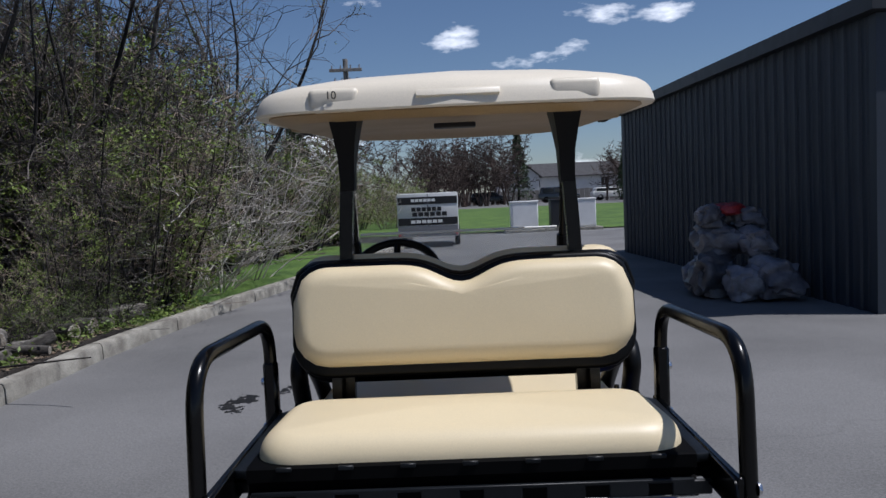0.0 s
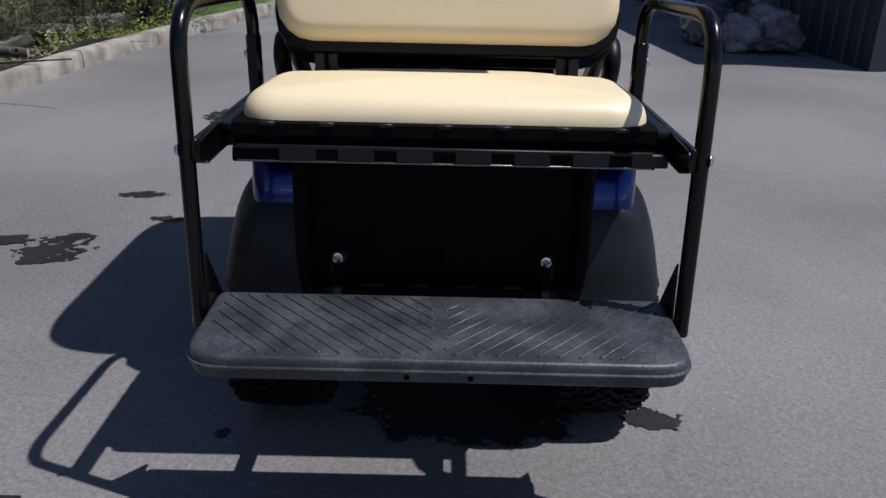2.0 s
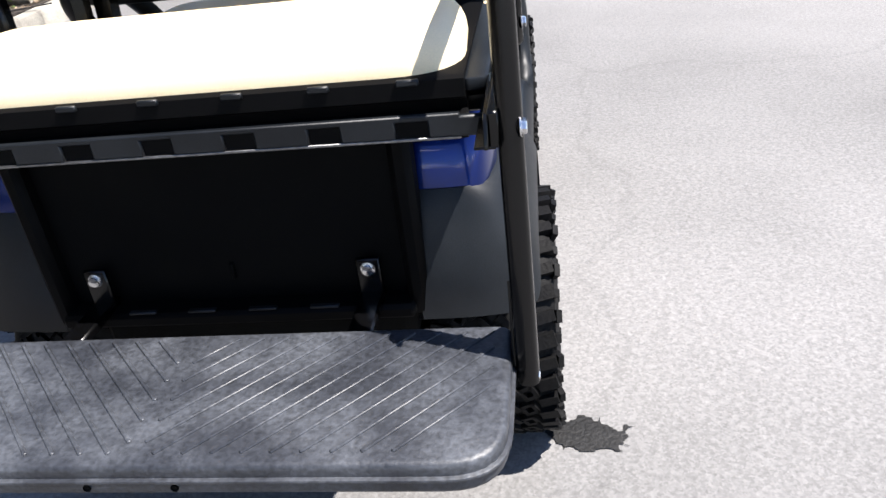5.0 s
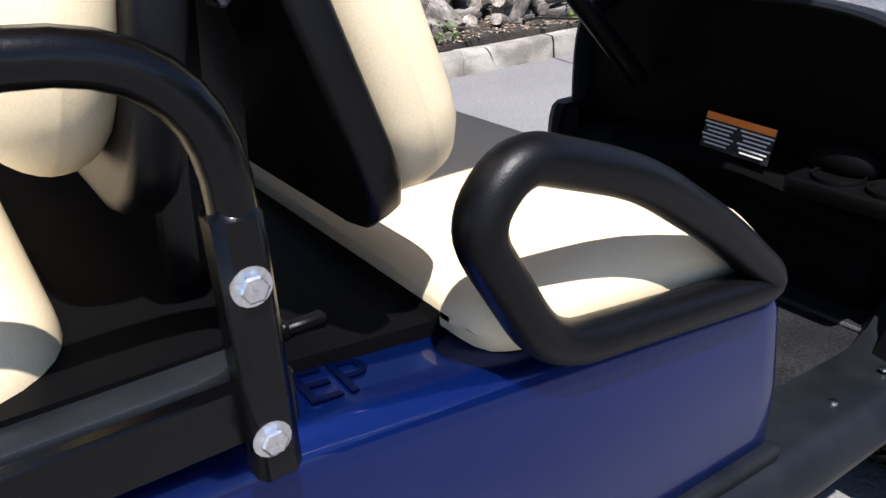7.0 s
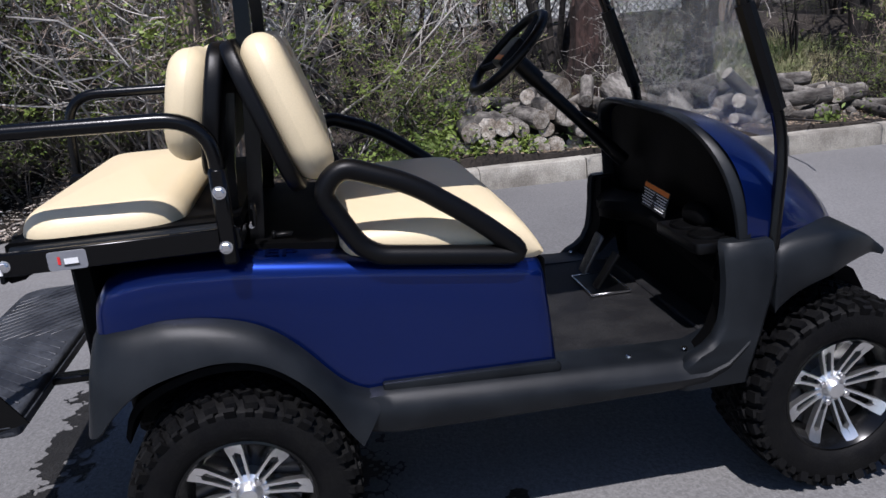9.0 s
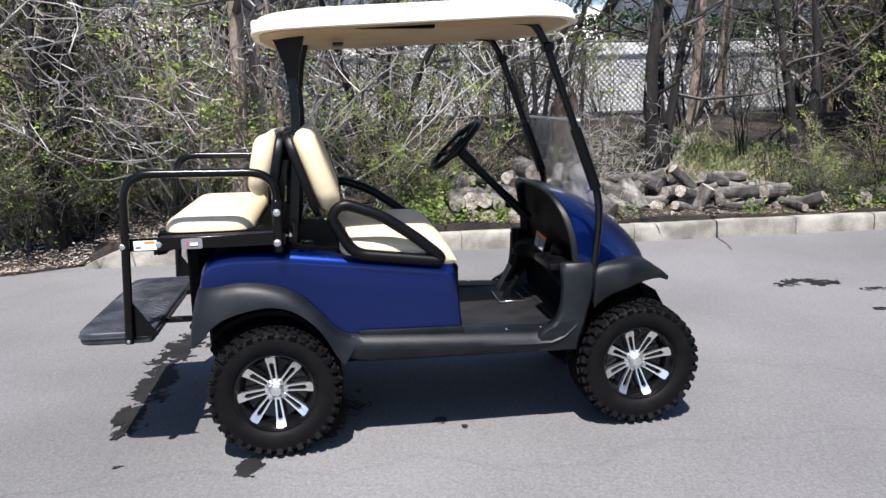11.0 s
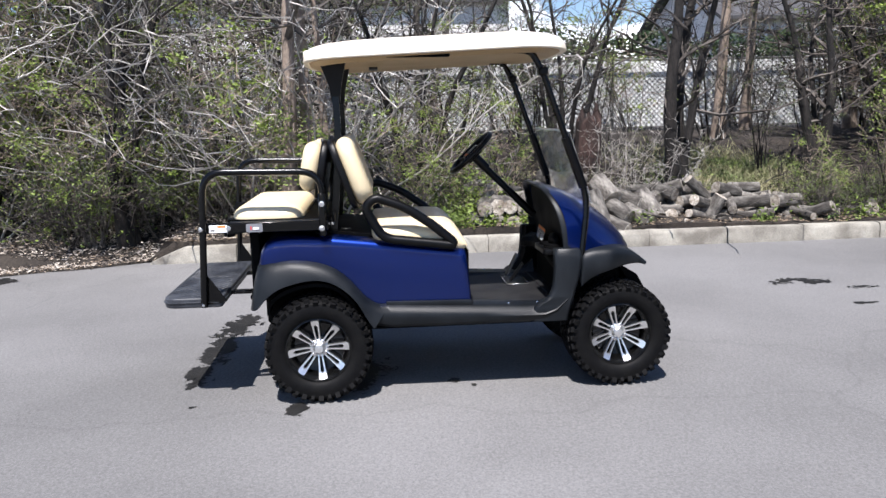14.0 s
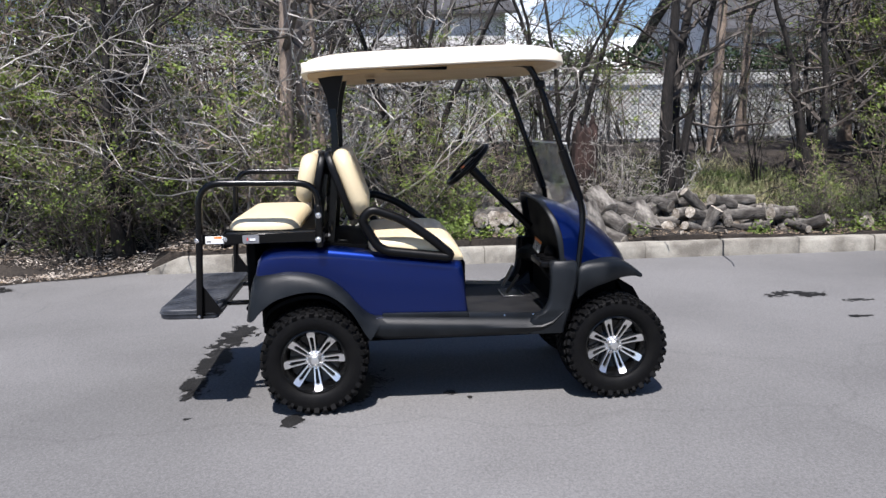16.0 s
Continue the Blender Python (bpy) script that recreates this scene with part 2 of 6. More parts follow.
window_dark = M("dark window glass", (0.02, 0.025, 0.03), 0.08, var=0.1, bump=0.0)
bagm = M("crumpled grey plastic sacks", (0.17, 0.17, 0.19), 0.35, var=0.15, scale=3, fine=22, bump=0.5, alt=(0.06, 0.06, 0.075), per_piece=0.45)
bagred = M("red plastic sack", (0.35, 0.03, 0.035), 0.4, var=0.3, scale=7, fine=40, bump=0.5)
car_black = M("black car paint", (0.01, 0.01, 0.012), 0.2, var=0.1, bump=0.0, coat=1.0)
rust = M("rusted reddish bark", (0.055, 0.03, 0.024), 0.9, var=0.45, scale=8, fine=40, bump=1.0, alt=(0.018, 0.012, 0.01), stretch=(1, 1, 0.3))
label_white = M("white label film", (0.82, 0.82, 0.8), 0.4, var=0.03, bump=0.0)
label_grey = M("grey label film", (0.20, 0.205, 0.22), 0.35, var=0.05, bump=0.0)
label_orange = M("orange label film", (0.9, 0.24, 0.03), 0.4, var=0.03, bump=0.0)
label_red = M("red label film", (0.7, 0.03, 0.03), 0.4, var=0.03, bump=0.0)
ink = M("black ink", (0.012, 0.012, 0.014), 0.5, var=0.05, bump=0.0)

# ---- mesh helpers ----


def part(name, bm, material, parent=None, label="", sharp=38):
    """Links a bmesh as one mesh object under a thing or a part."""
    bmesh.ops.recalc_face_normals(bm, faces=bm.faces)
    for e in bm.edges:
        e.smooth = len(e.link_faces) == 2 and e.calc_face_angle(0) < radians(sharp)
    for f in bm.faces:
        f.smooth = True
    me = bpy.data.meshes.new(name)
    bm.to_mesh(me)
    bm.free()
    me.materials.append(material)
    ob = new(name, me)
    if parent:
        ob.parent = parent
        ob.matrix_parent_inverse = parent.matrix_world.inverted() if parent.type != "EMPTY" else Matrix.Translation(-parent.location)
    if label:
        ob["label"] = label
    return ob


def thing(name, label, category, at=(0, 0, 0), group="", kind=""):
    ob = new(name)
    ob.location = at
    ob.empty_display_size = 0.1
    return tagged(ob, label, category, group, kind)


def loft(bm, rings, closed=True, caps=True):
    vs = [[bm.verts.new(p) for p in r] for r in rings]
    for a, b in zip(vs, vs[1:]):
        n = len(a)
        for i in range(n if closed else n - 1):
            j = (i + 1) % n
            bm.faces.new((a[i], a[j], b[j], b[i]))
    if caps and closed:
        bm.faces.new(vs[0])
        bm.faces.new(vs[-1][::-1])
    return bm


def box(bm, c, s, bevel=0.0, m=None, seg=1):
    made = bmesh.ops.create_cube(bm, size=1, matrix=(m or Matrix()) @ Matrix.LocRotScale(c, None, s))
    if bevel:
        edges = {e for v in made["verts"] for e in v.link_edges}
        bmesh.ops.bevel(bm, geom=list(edges), offset=bevel, segments=seg, affect="EDGES", profile=0.5)
    return bm


def fillet(pts, rad, seg=5):
    pts = [Vector(p) for p in pts]
    out = [pts[0]]
    for a, b, c in zip(pts, pts[1:], pts[2:]):
        u, w = (a - b), (c - b)
        d = min(rad, u.length * 0.49, w.length * 0.49)
        p, q = b + u.normalized() * d, b + w.normalized() * d
        for k in range(seg + 1):
            t = k / seg
            out.append(p * (1 - t) ** 2 + b * 2 * t * (1 - t) + q * t * t)
    out.append(pts[-1])
    return out


def tube(bm, pts, r, n=10, closed=False, up=(1, 0, 0), flat=1.0):
    """A tube along pts; r a radius or one a point; flat scales it across."""
    pts = [Vector(p) for p in pts]
    rings = []
    side = Vector(up)
    for i, p in enumerate(pts):
        if closed:
            d = pts[(i + 1) % len(pts)] - pts[i - 1]
        else:
            d = pts[min(i + 1, len(pts) - 1)] - pts[max(i - 1, 0)]
        d.normalize()
        s = side - d * side.dot(d)
        if s.length < 0.05:
            s = d.orthogonal()
        s.normalize()
        side = s
        t = d.cross(s)
        rad = r[i] if isinstance(r, (list, tuple)) else r
        off = math.pi / 4 if n == 4 else 0
        rings.append([p + (s * math.cos(off + 2 * math.pi * k / n) * flat + t * math.sin(off + 2 * math.pi * k / n)) * rad for k in range(n)])
    if closed:
        rings.append(rings[0])
        loft(bm, rings, True, False)
        bmesh.ops.remove_doubles(bm, verts=bm.verts, dist=1e-6)
    else:
        loft(bm, rings)
    return bm


def lathe(bm, prof, n=32, axis="x"):
    """Turns (radius, height) pairs round an axis."""
    rings = []
    for r, h in prof:
        ring = []
        for k in range(n):
            a = 2 * math.pi * k / n
            ring.append({"x": (h, r * math.cos(a), r * math.sin(a)), "z": (r * math.cos(a), r * math.sin(a), h), "y": (r * math.cos(a), h, r * math.sin(a))}[axis])
        rings.append(ring)
    return loft(bm, rings, True, False)


def inset(poly, d):
    n = len(poly)
    out = []
    area = sum(poly[i][0] * poly[(i + 1) % n][1] - poly[(i + 1) % n][0] * poly[i][1] for i in range(n))
    sg = 1 if area > 0 else -1
    for i in range(n):
        a, b, c = Vector(poly[i - 1]), Vector(poly[i]), Vector(poly[(i + 1) % n])
        t = ((b - a).normalized() + (c - b).normalized())
        t = t.normalized() if t.length > 1e-6 else (c - b).normalized()
        out.append(b + Vector((-t.y, t.x)) * sg * d)
    return out


def rounded(poly, rad, seg=5):
    pts = [Vector((*p, 0)) for p in poly]
    n, out = len(pts), []
    for i in range(n):
        a, b, c = pts[i - 1], pts[i], pts[(i + 1) % n]
        r = rad[i] if isinstance(rad, (list, tuple)) else rad
        u, w = a - b, c - b
        d = min(r, u.length * 0.48, w.length * 0.48)
        p, q = b + u.normalized() * d, b + w.normalized() * d
        for k in range(seg + 1):
            t = k / seg
            v = p * (1 - t) ** 2 + b * 2 * t * (1 - t) + q * t * t
            out.append(Vector((v.x, v.y)))
    return out


def slab(bm, poly, h0, h1, edge, m, seg=4, crown=0.0, edge0=None):
    """A rounded-edged plate on a 2D outline, from h0 to h1, laid into space by m; crown swells its face."""
    e0 = edge if edge0 is None else edge0
    rings = []
    for k in range(seg + 1):
        t = math.pi / 2 * k / seg
        rings.append([m @ Vector((p.x, p.y, h0 + e0 - e0 * math.cos(t))) for p in inset(poly, e0 * (1 - math.sin(t)))])
    for k in range(seg + 1):
        t = math.pi / 2 * k / seg
        rings.append([m @ Vector((p.x, p.y, h1 - edge + edge * math.sin(t))) for p in inset(poly, edge * (1 - math.cos(t)))])
    if crown:
        last = inset(poly, edge)
        cx, cy = sum(p.x for p in last) / len(last), sum(p.y for p in last) / len(last)
        for f in (0.85, 0.65, 0.4, 0.15):
            rings.append([m @ Vector((cx + (p.x - cx) * f, cy + (p.y - cy) * f, h1 + crown * (1 - f * f))) for p in last])
    return loft(bm, rings)


YZ = Matrix(((0, 0, 1, 0), (1, 0, 0, 0), (0, 1, 0, 0), (0, 0, 0, 1)))
XZ = Matrix(((1, 0, 0, 0), (0, 0, -1, 0), (0, 1, 0, 0), (0, 0, 0, 1)))


def mirrored(bm):
    bmesh.ops.scale(bm, vec=(-1, 1, 1), verts=bm.verts)
    return bm


def B():
    return bmesh.new()


# ---- ground ----


KERB = [(-12, -3.70), (-2.1, -3.85), (6.2, -3.86), (7.3, -3.77), (9.6, -3.54), (12.6, -3.14), (23, -1.75), (60, 3.2)]


def kerb_x(y):
    """The foot of the kerb: straight beside the cart, then bending in."""
    for (a, p), (c, q) in zip(KERB, KERB[1:]):
        if y <= c:
            return p + (q - p) * max(0.0, (y - a) / (c - a))
    return KERB[-1][1]


def yard_edge(y):
    """The ragged edge of the asphalt before the kerb begins."""
    return -3.88 + 0.24 * min(2.2, max(0.0, -2.0 - y)) - 0.10 * math.sin(y * 2.1) - 0.05 * math.sin(y * 5.3)


def bank(x, y):
    """Height of the wooded bank behind the kerb."""
    d = kerb_x(y) - 0.16 - x
    if d <= 0:
        return -0.03
    f = min(1, d / 5.2)
    side = max(0.0, min(1.0, (9.5 + 3.0 * max(0, d - 1.6) - y) / 4.0))
    h = 0.10 + (0.12 + 0.90 * f * f * (3 - 2 * f)) * side
    return h + 0.07 * noise.noise(Vector((x * 0.9, y * 0.9, 3))) + 0.03 * noise.noise(Vector((x * 3.1, y * 3.1, 7)))


b = B()
loft(b, [[(-900, y, 0) for y in (-900, 1500)], [(900, y, 0) for y in (-900, 1500)]], closed=False, caps=False)
ground = tagged(part("ground", b, asphalt), "worn grey asphalt yard with fine aggregate and cracks", "asphalt", kind="structure")

b = B()
xs = [-60, -40, -28, -20, -16, -13] + [-11 + 0.25 * i for i in range(38)]
ys = [-60, -40, -25, -16] + [-10 + 0.3 * i for i in range(94)] + [20, 24, 30]
rows = []
for y in ys:
    k = kerb_x(y) - 0.14 if y > -2.0 else yard_edge(y)
    rows.append([(min(x, k - 0.02 * (len(xs) - 1 - i)) if x < k + 2 else k, y, 0) for i, x in enumerate(xs)])
for r in rows:
    for i, p in enumerate(r):
        x, y = p[0], p[1]
        z = bank(x, y)
        if y <= -2.0:
            z = max(0.004, (bank(x, y) - 0.1) * min(1, (yard_edge(y) - x) / 0.8))
        r[i] = (x, y, z)
loft(b, rows, closed=False, caps=False)
verge = tagged(part("wooded_bank", b, soil), "brown leaf-littered soil bank rising behind the kerb", "soil", kind="structure")

b = B()
rows = []
for y in (31.7, 38, 45.5, 53, 59.5, 62.6):
    rows.append([(x, y, 0.05 + 0.6 * min(1, (y - 31.7) / 27.5)) for x in (-60, -8, 0, 8, 20, 90)])
loft(b, rows, closed=False, caps=False)
tagged(part("lawn", b, grassm), "bright green mown lawn beyond the yard", "grass", kind="structure")
b = B()
rows = []
for i in range(60):
    y = 7.4 + i * 0.30
    wdt = min(2.8, 0.15 + (y - 7.4) * 0.45)
    rows.append([(kerb_x(y) - 0.15 - wdt * f, y, bank(kerb_x(y) - 0.17 - wdt * f, y) + 0.025 + 0.02 * noise.noise(Vector((f * 9, y * 2.5, 1)))) for f in (0, 0.1, 0.2, 0.35, 0.5, 0.65, 0.8, 1.0)])
loft(b, rows, closed=False, caps=False)
tagged(part("grass_verge", b, grassm), "bright green grass verge beside the kerb", "grass", kind="structure")

b = B()
loft(b, [[(-120, y, 0.65), (160, y, 0.65)] for y in (62.6, 300)], closed=False, caps=False)
tagged(part("far_road", b, asphalt), "grey asphalt drive beyond the lawn", "road", kind="structure")

# kerb stones laid end to end
kerb = thing("kerb", "weathered pale concrete kerb with stains and chipped joints", "kerb", (-3.93, 1.23, 0), kind="structure")
STONE = 0.92
kerb_poly = [(-0.155, -0.05), (0.0, -0.05), (-0.004, 0.13), (-0.022, 0.168), (-0.04, 0.175), (-0.155, 0.175)]
yk = -2.12
stones = []
while yk < 23:
    bs = B()
    kang = math.atan2(kerb_x(yk + STONE) - kerb_x(yk), STONE)
    jit = random.uniform(-0.006, 0.006)
    if yk < -2.0:
        rings = [[Vector((x, yy, min(z, top))) for x, z in kerb_poly] for yy, top in ((0.0, 0.02), (0.18, 0.10), (0.36, 0.168), (STONE - 0.008, 0.2))]
    else:
        rings = [[Vector((x + random.uniform(-.004, .004), yy, z + random.uniform(-.004, .004))) for x, z in kerb_poly] for yy in (0, 0.012, STONE * 0.3, STONE * 0.6, STONE - 0.02, STONE - 0.008)]
        for ring in (rings[0], rings[-1]):
            for v in ring:
                v.x = v.x * 0.97 - 0.004
    loft(bs, rings)
    bmesh.ops.rotate(bs, verts=bs.verts, matrix=Matrix.Rotation(-kang, 3, "Z"))
    bmesh.ops.translate(bs, verts=bs.verts, vec=(kerb_x(yk) + jit, yk, 0))
    stones.append(bs)
    yk += STONE * math.cos(kang)

# ---- steel building ----
bA, bB = Vector((4.90, 7.05, 0)), Vector((4.33, 18.0, 0))
bdir = (bB - bA).normalized()
bnor = Vector((-bdir.y, bdir.x, 0))
if bnor.x > 0:
    bnor = -bnor
WALL_H = 3.50
b = B()
L = (bB - bA).length
prof = []
n = int(L / 0.305)
for i in range(n):
    s = i * L / n
    for ds, o in ((0.0, 0.0), (0.02, 0.028), (0.06, 0.028), (0.08, 0.0), (0.19, 0.0), (0.20, 0.006), (0.22, 0.006), (0.23, 0.0)):
        prof.append(bA + bdir * (s + ds) + bnor * o)
prof.append(bB)
inner = [bB - bnor * 0.12, bA - bnor * 0.12]
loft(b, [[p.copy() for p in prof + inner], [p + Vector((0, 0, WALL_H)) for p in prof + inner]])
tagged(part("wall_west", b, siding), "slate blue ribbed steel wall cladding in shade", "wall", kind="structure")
b = B()
endv = -bnor
prof = []
for i in range(46):
    for ds, o in ((0.0, 0.0), (0.02, 0.028), (0.06, 0.028), (0.08, 0.0)):
        prof.append(bA + endv * (0.25 + i * 0.305 + ds) - bdir * o)
prof = [bA - bdir * 0.0] + prof + [bA + endv * 14.5]
inner = [bA + endv * 14.5 + bdir * 0.12, bA + endv * 0.13 + bdir * 0.12]
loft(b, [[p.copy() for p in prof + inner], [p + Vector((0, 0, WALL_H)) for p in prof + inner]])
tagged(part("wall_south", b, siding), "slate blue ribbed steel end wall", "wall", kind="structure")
b = B()
for o, w, z0, z1 in ((0.17, 0.20, WALL_H - 0.02, WALL_H + 0.18),):
    ring = [bA - bdir * 0.2 + bnor * o, bB + bdir * 0.15 + bnor * o, bB + bdir * 0.15 - bnor * 0.1, bA - bdir * 0.2 - bnor * 0.1]
    loft(b, [[p + Vector((0, 0, z0)) for p in ring], [p + Vector((0, 0, z1)) for p in ring]])
tagged(part("eaves_trim", b, trimdark), "dark steel gutter and eaves trim", "gutter", kind="structure")
b = B()
ring = [bA - bdir * 0.2, bB + bdir * 0.15, bB + bdir * 0.15 + endv * 15, bA - bdir * 0.2 + endv * 15]
loft(b, [[p + Vector((0, 0, WALL_H + 0.1)) for p in ring], [p + Vector((0, 0, WALL_H + 0.17)) for p in ring]])
tagged(part("roof", b, trimdark), "dark low-pitched steel roof", "roof", kind="structure")
b = B()
ring = [bA + bnor * 0.035 - bdir * 0.04, bA + bnor * 0.035 + bdir * 0.10, bA + bdir * 0.10, bA + endv * 0.14 - bdir * 0.0, bA + endv * 0.14 - bdir * 0.04]
loft(b, [[p.copy() for p in ring], [p + Vector((0, 0, WALL_H - 0.03)) for p in ring]])
tagged(part("corner_trim", b, siding), "folded steel corner trim", "trim", kind="structure")
b = B()
for a0, a1 in ((bB, bB + endv * 15), (bA + endv * 14.6, bB + endv * 14.6)):
    d = (a1 - a0).normalized()
    q = Vector((-d.y, d.x, 0)) * 0.1
    loft(b, [[a0, a1, a1 + q, a0 + q], [p + Vector((0, 0, WALL_H)) for p in (a0, a1, a1 + q, a0 + q)]])
tagged(part("wall_north", b, siding), "plain steel back walls", "wall", kind="structure")

# ---- the golf cart ----
cart = thing("golf_cart", "lifted four-seat golf cart, navy blue with cream seats, parked on asphalt", "golf cart")


def both(name, build, material, parent, label=""):
    """A right-hand part and its mirror image."""
    r = part(name, build(B()), material, parent, label)
    l = part(name, mirrored(build(B())), material, parent, label)
    return r, l


def curve_at(pts, v):
    for (a, p), (c, q) in zip(pts, pts[1:]):
        if v <= c:
            t = max(0, (v - a) / (c - a))
            return p + (q - p) * t
    return pts[-1][1]


# blue rear body shell
TOP = [(-0.305, 0.775), (-0.29, 0.835), (-0.25, 0.884), (-0.20, 0.901), (-0.12, 0.907), (0.05, 0.898), (0.30, 0.868), (0.55, 0.836), (0.838, 0.803)]
BOT = [(-0.305, 0.66), (-0.13, 0.70), (0.05, 0.70), (0.16, 0.63), (0.25, 0.53), (0.31, 0.50), (0.838, 0.50)]


def body_ring(y, x0=0.506, shrink=0.0):
    zt, zb = curve_at(TOP, y) - shrink, curve_at(BOT, y)
    r = 0.048
    hw = x0 - shrink
    side = [(hw - 0.005, zb), (hw + 0.004, zb + (zt - zb) * 0.45), (hw, zt - r)]
    for k in range(1, 7):
        a = math.pi / 2 * k / 6
        side.append((hw - r + r * math.cos(a), zt - r + r * math.sin(a)))
    side.append((0.25, zt + 0.004))
    rake = 0.028 * max(0.0, (y - 0.6) / 0.24)
    right = [Vector((x, y - rake * (z - 0.5) / 0.3, z)) for x, z in side]
    left = [Vector((-v.x, v.y, v.z)) for v in reversed(right)]
    return right + left


b = B()
sts = [(-0.305, 0.03), (-0.299, 0.012), (-0.288, 0.004), (-0.27, 0.0)] + [(-0.25 + 0.04 * i, 0) for i in range(27)] + [(0.818, 0.0), (0.831, 0.004), (0.839, 0.014)]
loft(b, [body_ring(y, 0.506 - 0.03 * max(0, (-0.22 - y) / 0.1), s) for y, s in sts], closed=True)
part("body_shell", b, navy, cart, "glossy navy blue moulded body shell")

# step lettering pressed into the deck


def lettering(txt, m, size, material, parent, name="lettering", depth=0.001):
    cu = bpy.data.curves.new(name, "FONT")
    cu.body, cu.size, cu.extrude, cu.align_x, cu.align_y = txt, size, depth, "CENTER", "CENTER"
    tmp = bpy.data.objects.new(name, cu)
    scene.collection.objects.link(tmp)
    bpy.context.view_layer.update()
    me = bpy.data.meshes.new_from_object(tmp)
    bpy.data.objects.remove(tmp)
    me.transform(m)
    me.materials.clear()
    me.materials.append(material)
    ob = new(name, me)
    ob.parent = parent
    ob.matrix_parent_inverse = Matrix.Translation(-parent.location) if parent.type == "EMPTY" else parent.matrix_world.inverted()
    return ob


for sx in (1, -1):
    m = Matrix.Translation((0.440 * sx, 0.112, 0.8935)) @ Matrix.Rotation(radians(-6.9), 4, "X") @ Matrix.Rotation(radians(90 * sx), 4, "Z")
    lettering("STEP", m, 0.085, navy_dark, cart)

# rear fenders
OUT = [(-0.20, 0.68), (-0.20, 0.70), (-0.20, 0.725), (-0.195, 0.75), (-0.175, 0.770), (-0.13, 0.776), (-0.04, 0.770), (0.05, 0.748), (0.12, 0.712), (0.18, 0.657), (0.225, 0.602), (0.27, 0.55), (0.315, 0.522), (0.375, 0.505)]
INN = [(-0.205, 0.615), (-0.20, 0.62), (-0.19, 0.63), (-0.165, 0.645), (-0.13, 0.656), (-0.06, 0.669), (0.01, 0.672), (0.06, 0.662), (0.11, 0.64), (0.16, 0.603), (0.205, 0.555), (0.24, 0.50), (0.265, 0.445), (0.30, 0.392)]


def smooth_line(pts, k=2):
    for _ in range(k):
        out = [pts[0]]
        for a, c in zip(pts, pts[1:]):
            out += [(0.75 * a[0] + 0.25 * c[0], 0.75 * a[1] + 0.25 * c[1]), (0.25 * a[0] + 0.75 * c[0], 0.25 * a[1] + 0.75 * c[1])]
        out.append(pts[-1])
        pts = out
    return pts


# from the arch's top back and round the corner: place on the body, place of the lip, flatness of the section
WRAP = [((0.506, -0.215, 0.764), (0.578, -0.236, 0.603), 0.35), ((0.494, -0.262, 0.759), (0.579, -0.278, 0.566), 0.6), ((0.472, -0.296, 0.757), (0.578, -0.310, 0.525), 0.8), ((0.448, -0.305, 0.756), (0.563, -0.337, 0.514), 0.9), ((0.42, -0.306, 0.756), (0.525, -0.352, 0.513), 1.0), ((0.39, -0.306, 0.756), (0.47, -0.360, 0.513), 1.0), ((0.365, -0.306, 0.756), (0.41, -0.363, 0.513), 1.0), ((0.345, -0.306, 0.756), (0.36, -0.363, 0.513), 1.0)]
DOME = [(-0.25, 0.0), (0.0, 0.0), (0.25, 0.05), (0.51, 0.16), (0.72, 0.36), (0.90, 0.65), (0.985, 0.88), (1.0, 0.97)]
FLAT = [(-0.20, 0.0), (0.0, 0.0), (0.20, 0.08), (0.42, 0.24), (0.63, 0.46), (0.82, 0.72), (0.95, 0.92), (1.0, 0.98)]


def rear_fender(bm):
    rear = [(Vector(p), Vector(q), f) for p, q, f in reversed(WRAP)]
    arch = [(Vector((0.508, o[0], o[1])), Vector((0.579, i[0], i[1])), 0.25 * max(0.0, min(1.0, -o[0] / 0.2))) for o, i in zip(OUT[5:], INN[5:])]
    line = rear + [(Vector((0.508, -0.165, 0.772)), Vector((0.579, -0.183, 0.638)), 0.25)] + arch
    for _ in range(2):
        out = [line[0]]
        for p, q in zip(line, line[1:]):
            out += [tuple(u * 0.75 + v * 0.25 for u, v in zip(p, q)), tuple(u * 0.25 + v * 0.75 for u, v in zip(p, q))]
        line = out + [line[-1]]
    rings = []
    for p, q, f in line:
        d = q - p
        ring = []
        for (h, t), (h1, t1) in zip(DOME, FLAT):
            h, t = h + (h1 - h) * f, t + (t1 - t) * f
            ring.append(Vector((p.x + d.x * h, p.y + d.y * (t if f < 0.3 else h), p.z + d.z * t)))
        inner = Vector((min(0.40, q.x - 0.02), max(q.y, -0.318), q.z))
        ring += [Vector((q.x - 0.010, q.y + (0.006 if q.y < -0.33 else 0.0), q.z)), q.lerp(inner, 0.5) + Vector((0, 0, 0.006)), inner + Vector((0, 0, 0.008)), Vector((inner.x, inner.y, (p.z + q.z) / 2))]
        rings.append(ring)
    return loft(bm, rings)


both("rear_fender", rear_fender, plastic, cart, "dusty grey-black plastic fender flare")


def inner_guard(bm):
    pts = [(-0.27, 0.49), (-0.25, 0.56), (-0.19, 0.605), (-0.09, 0.640), (0.0, 0.648), (0.08, 0.636), (0.15, 0.59), (0.205, 0.52), (0.225, 0.45)]
    rings = [[Vector((x, y, z)) for x, y, z in ((0.36, p[0], p[1]), (0.52, p[0], p[1]), (0.525, p[0] * 0.97, p[1] - 0.018), (0.36, p[0] * 0.97, p[1] - 0.018))] for p in smooth_line(pts)]
    return loft(bm, rings)


both("inner_wheel_guard", inner_guard, wellblack, cart)

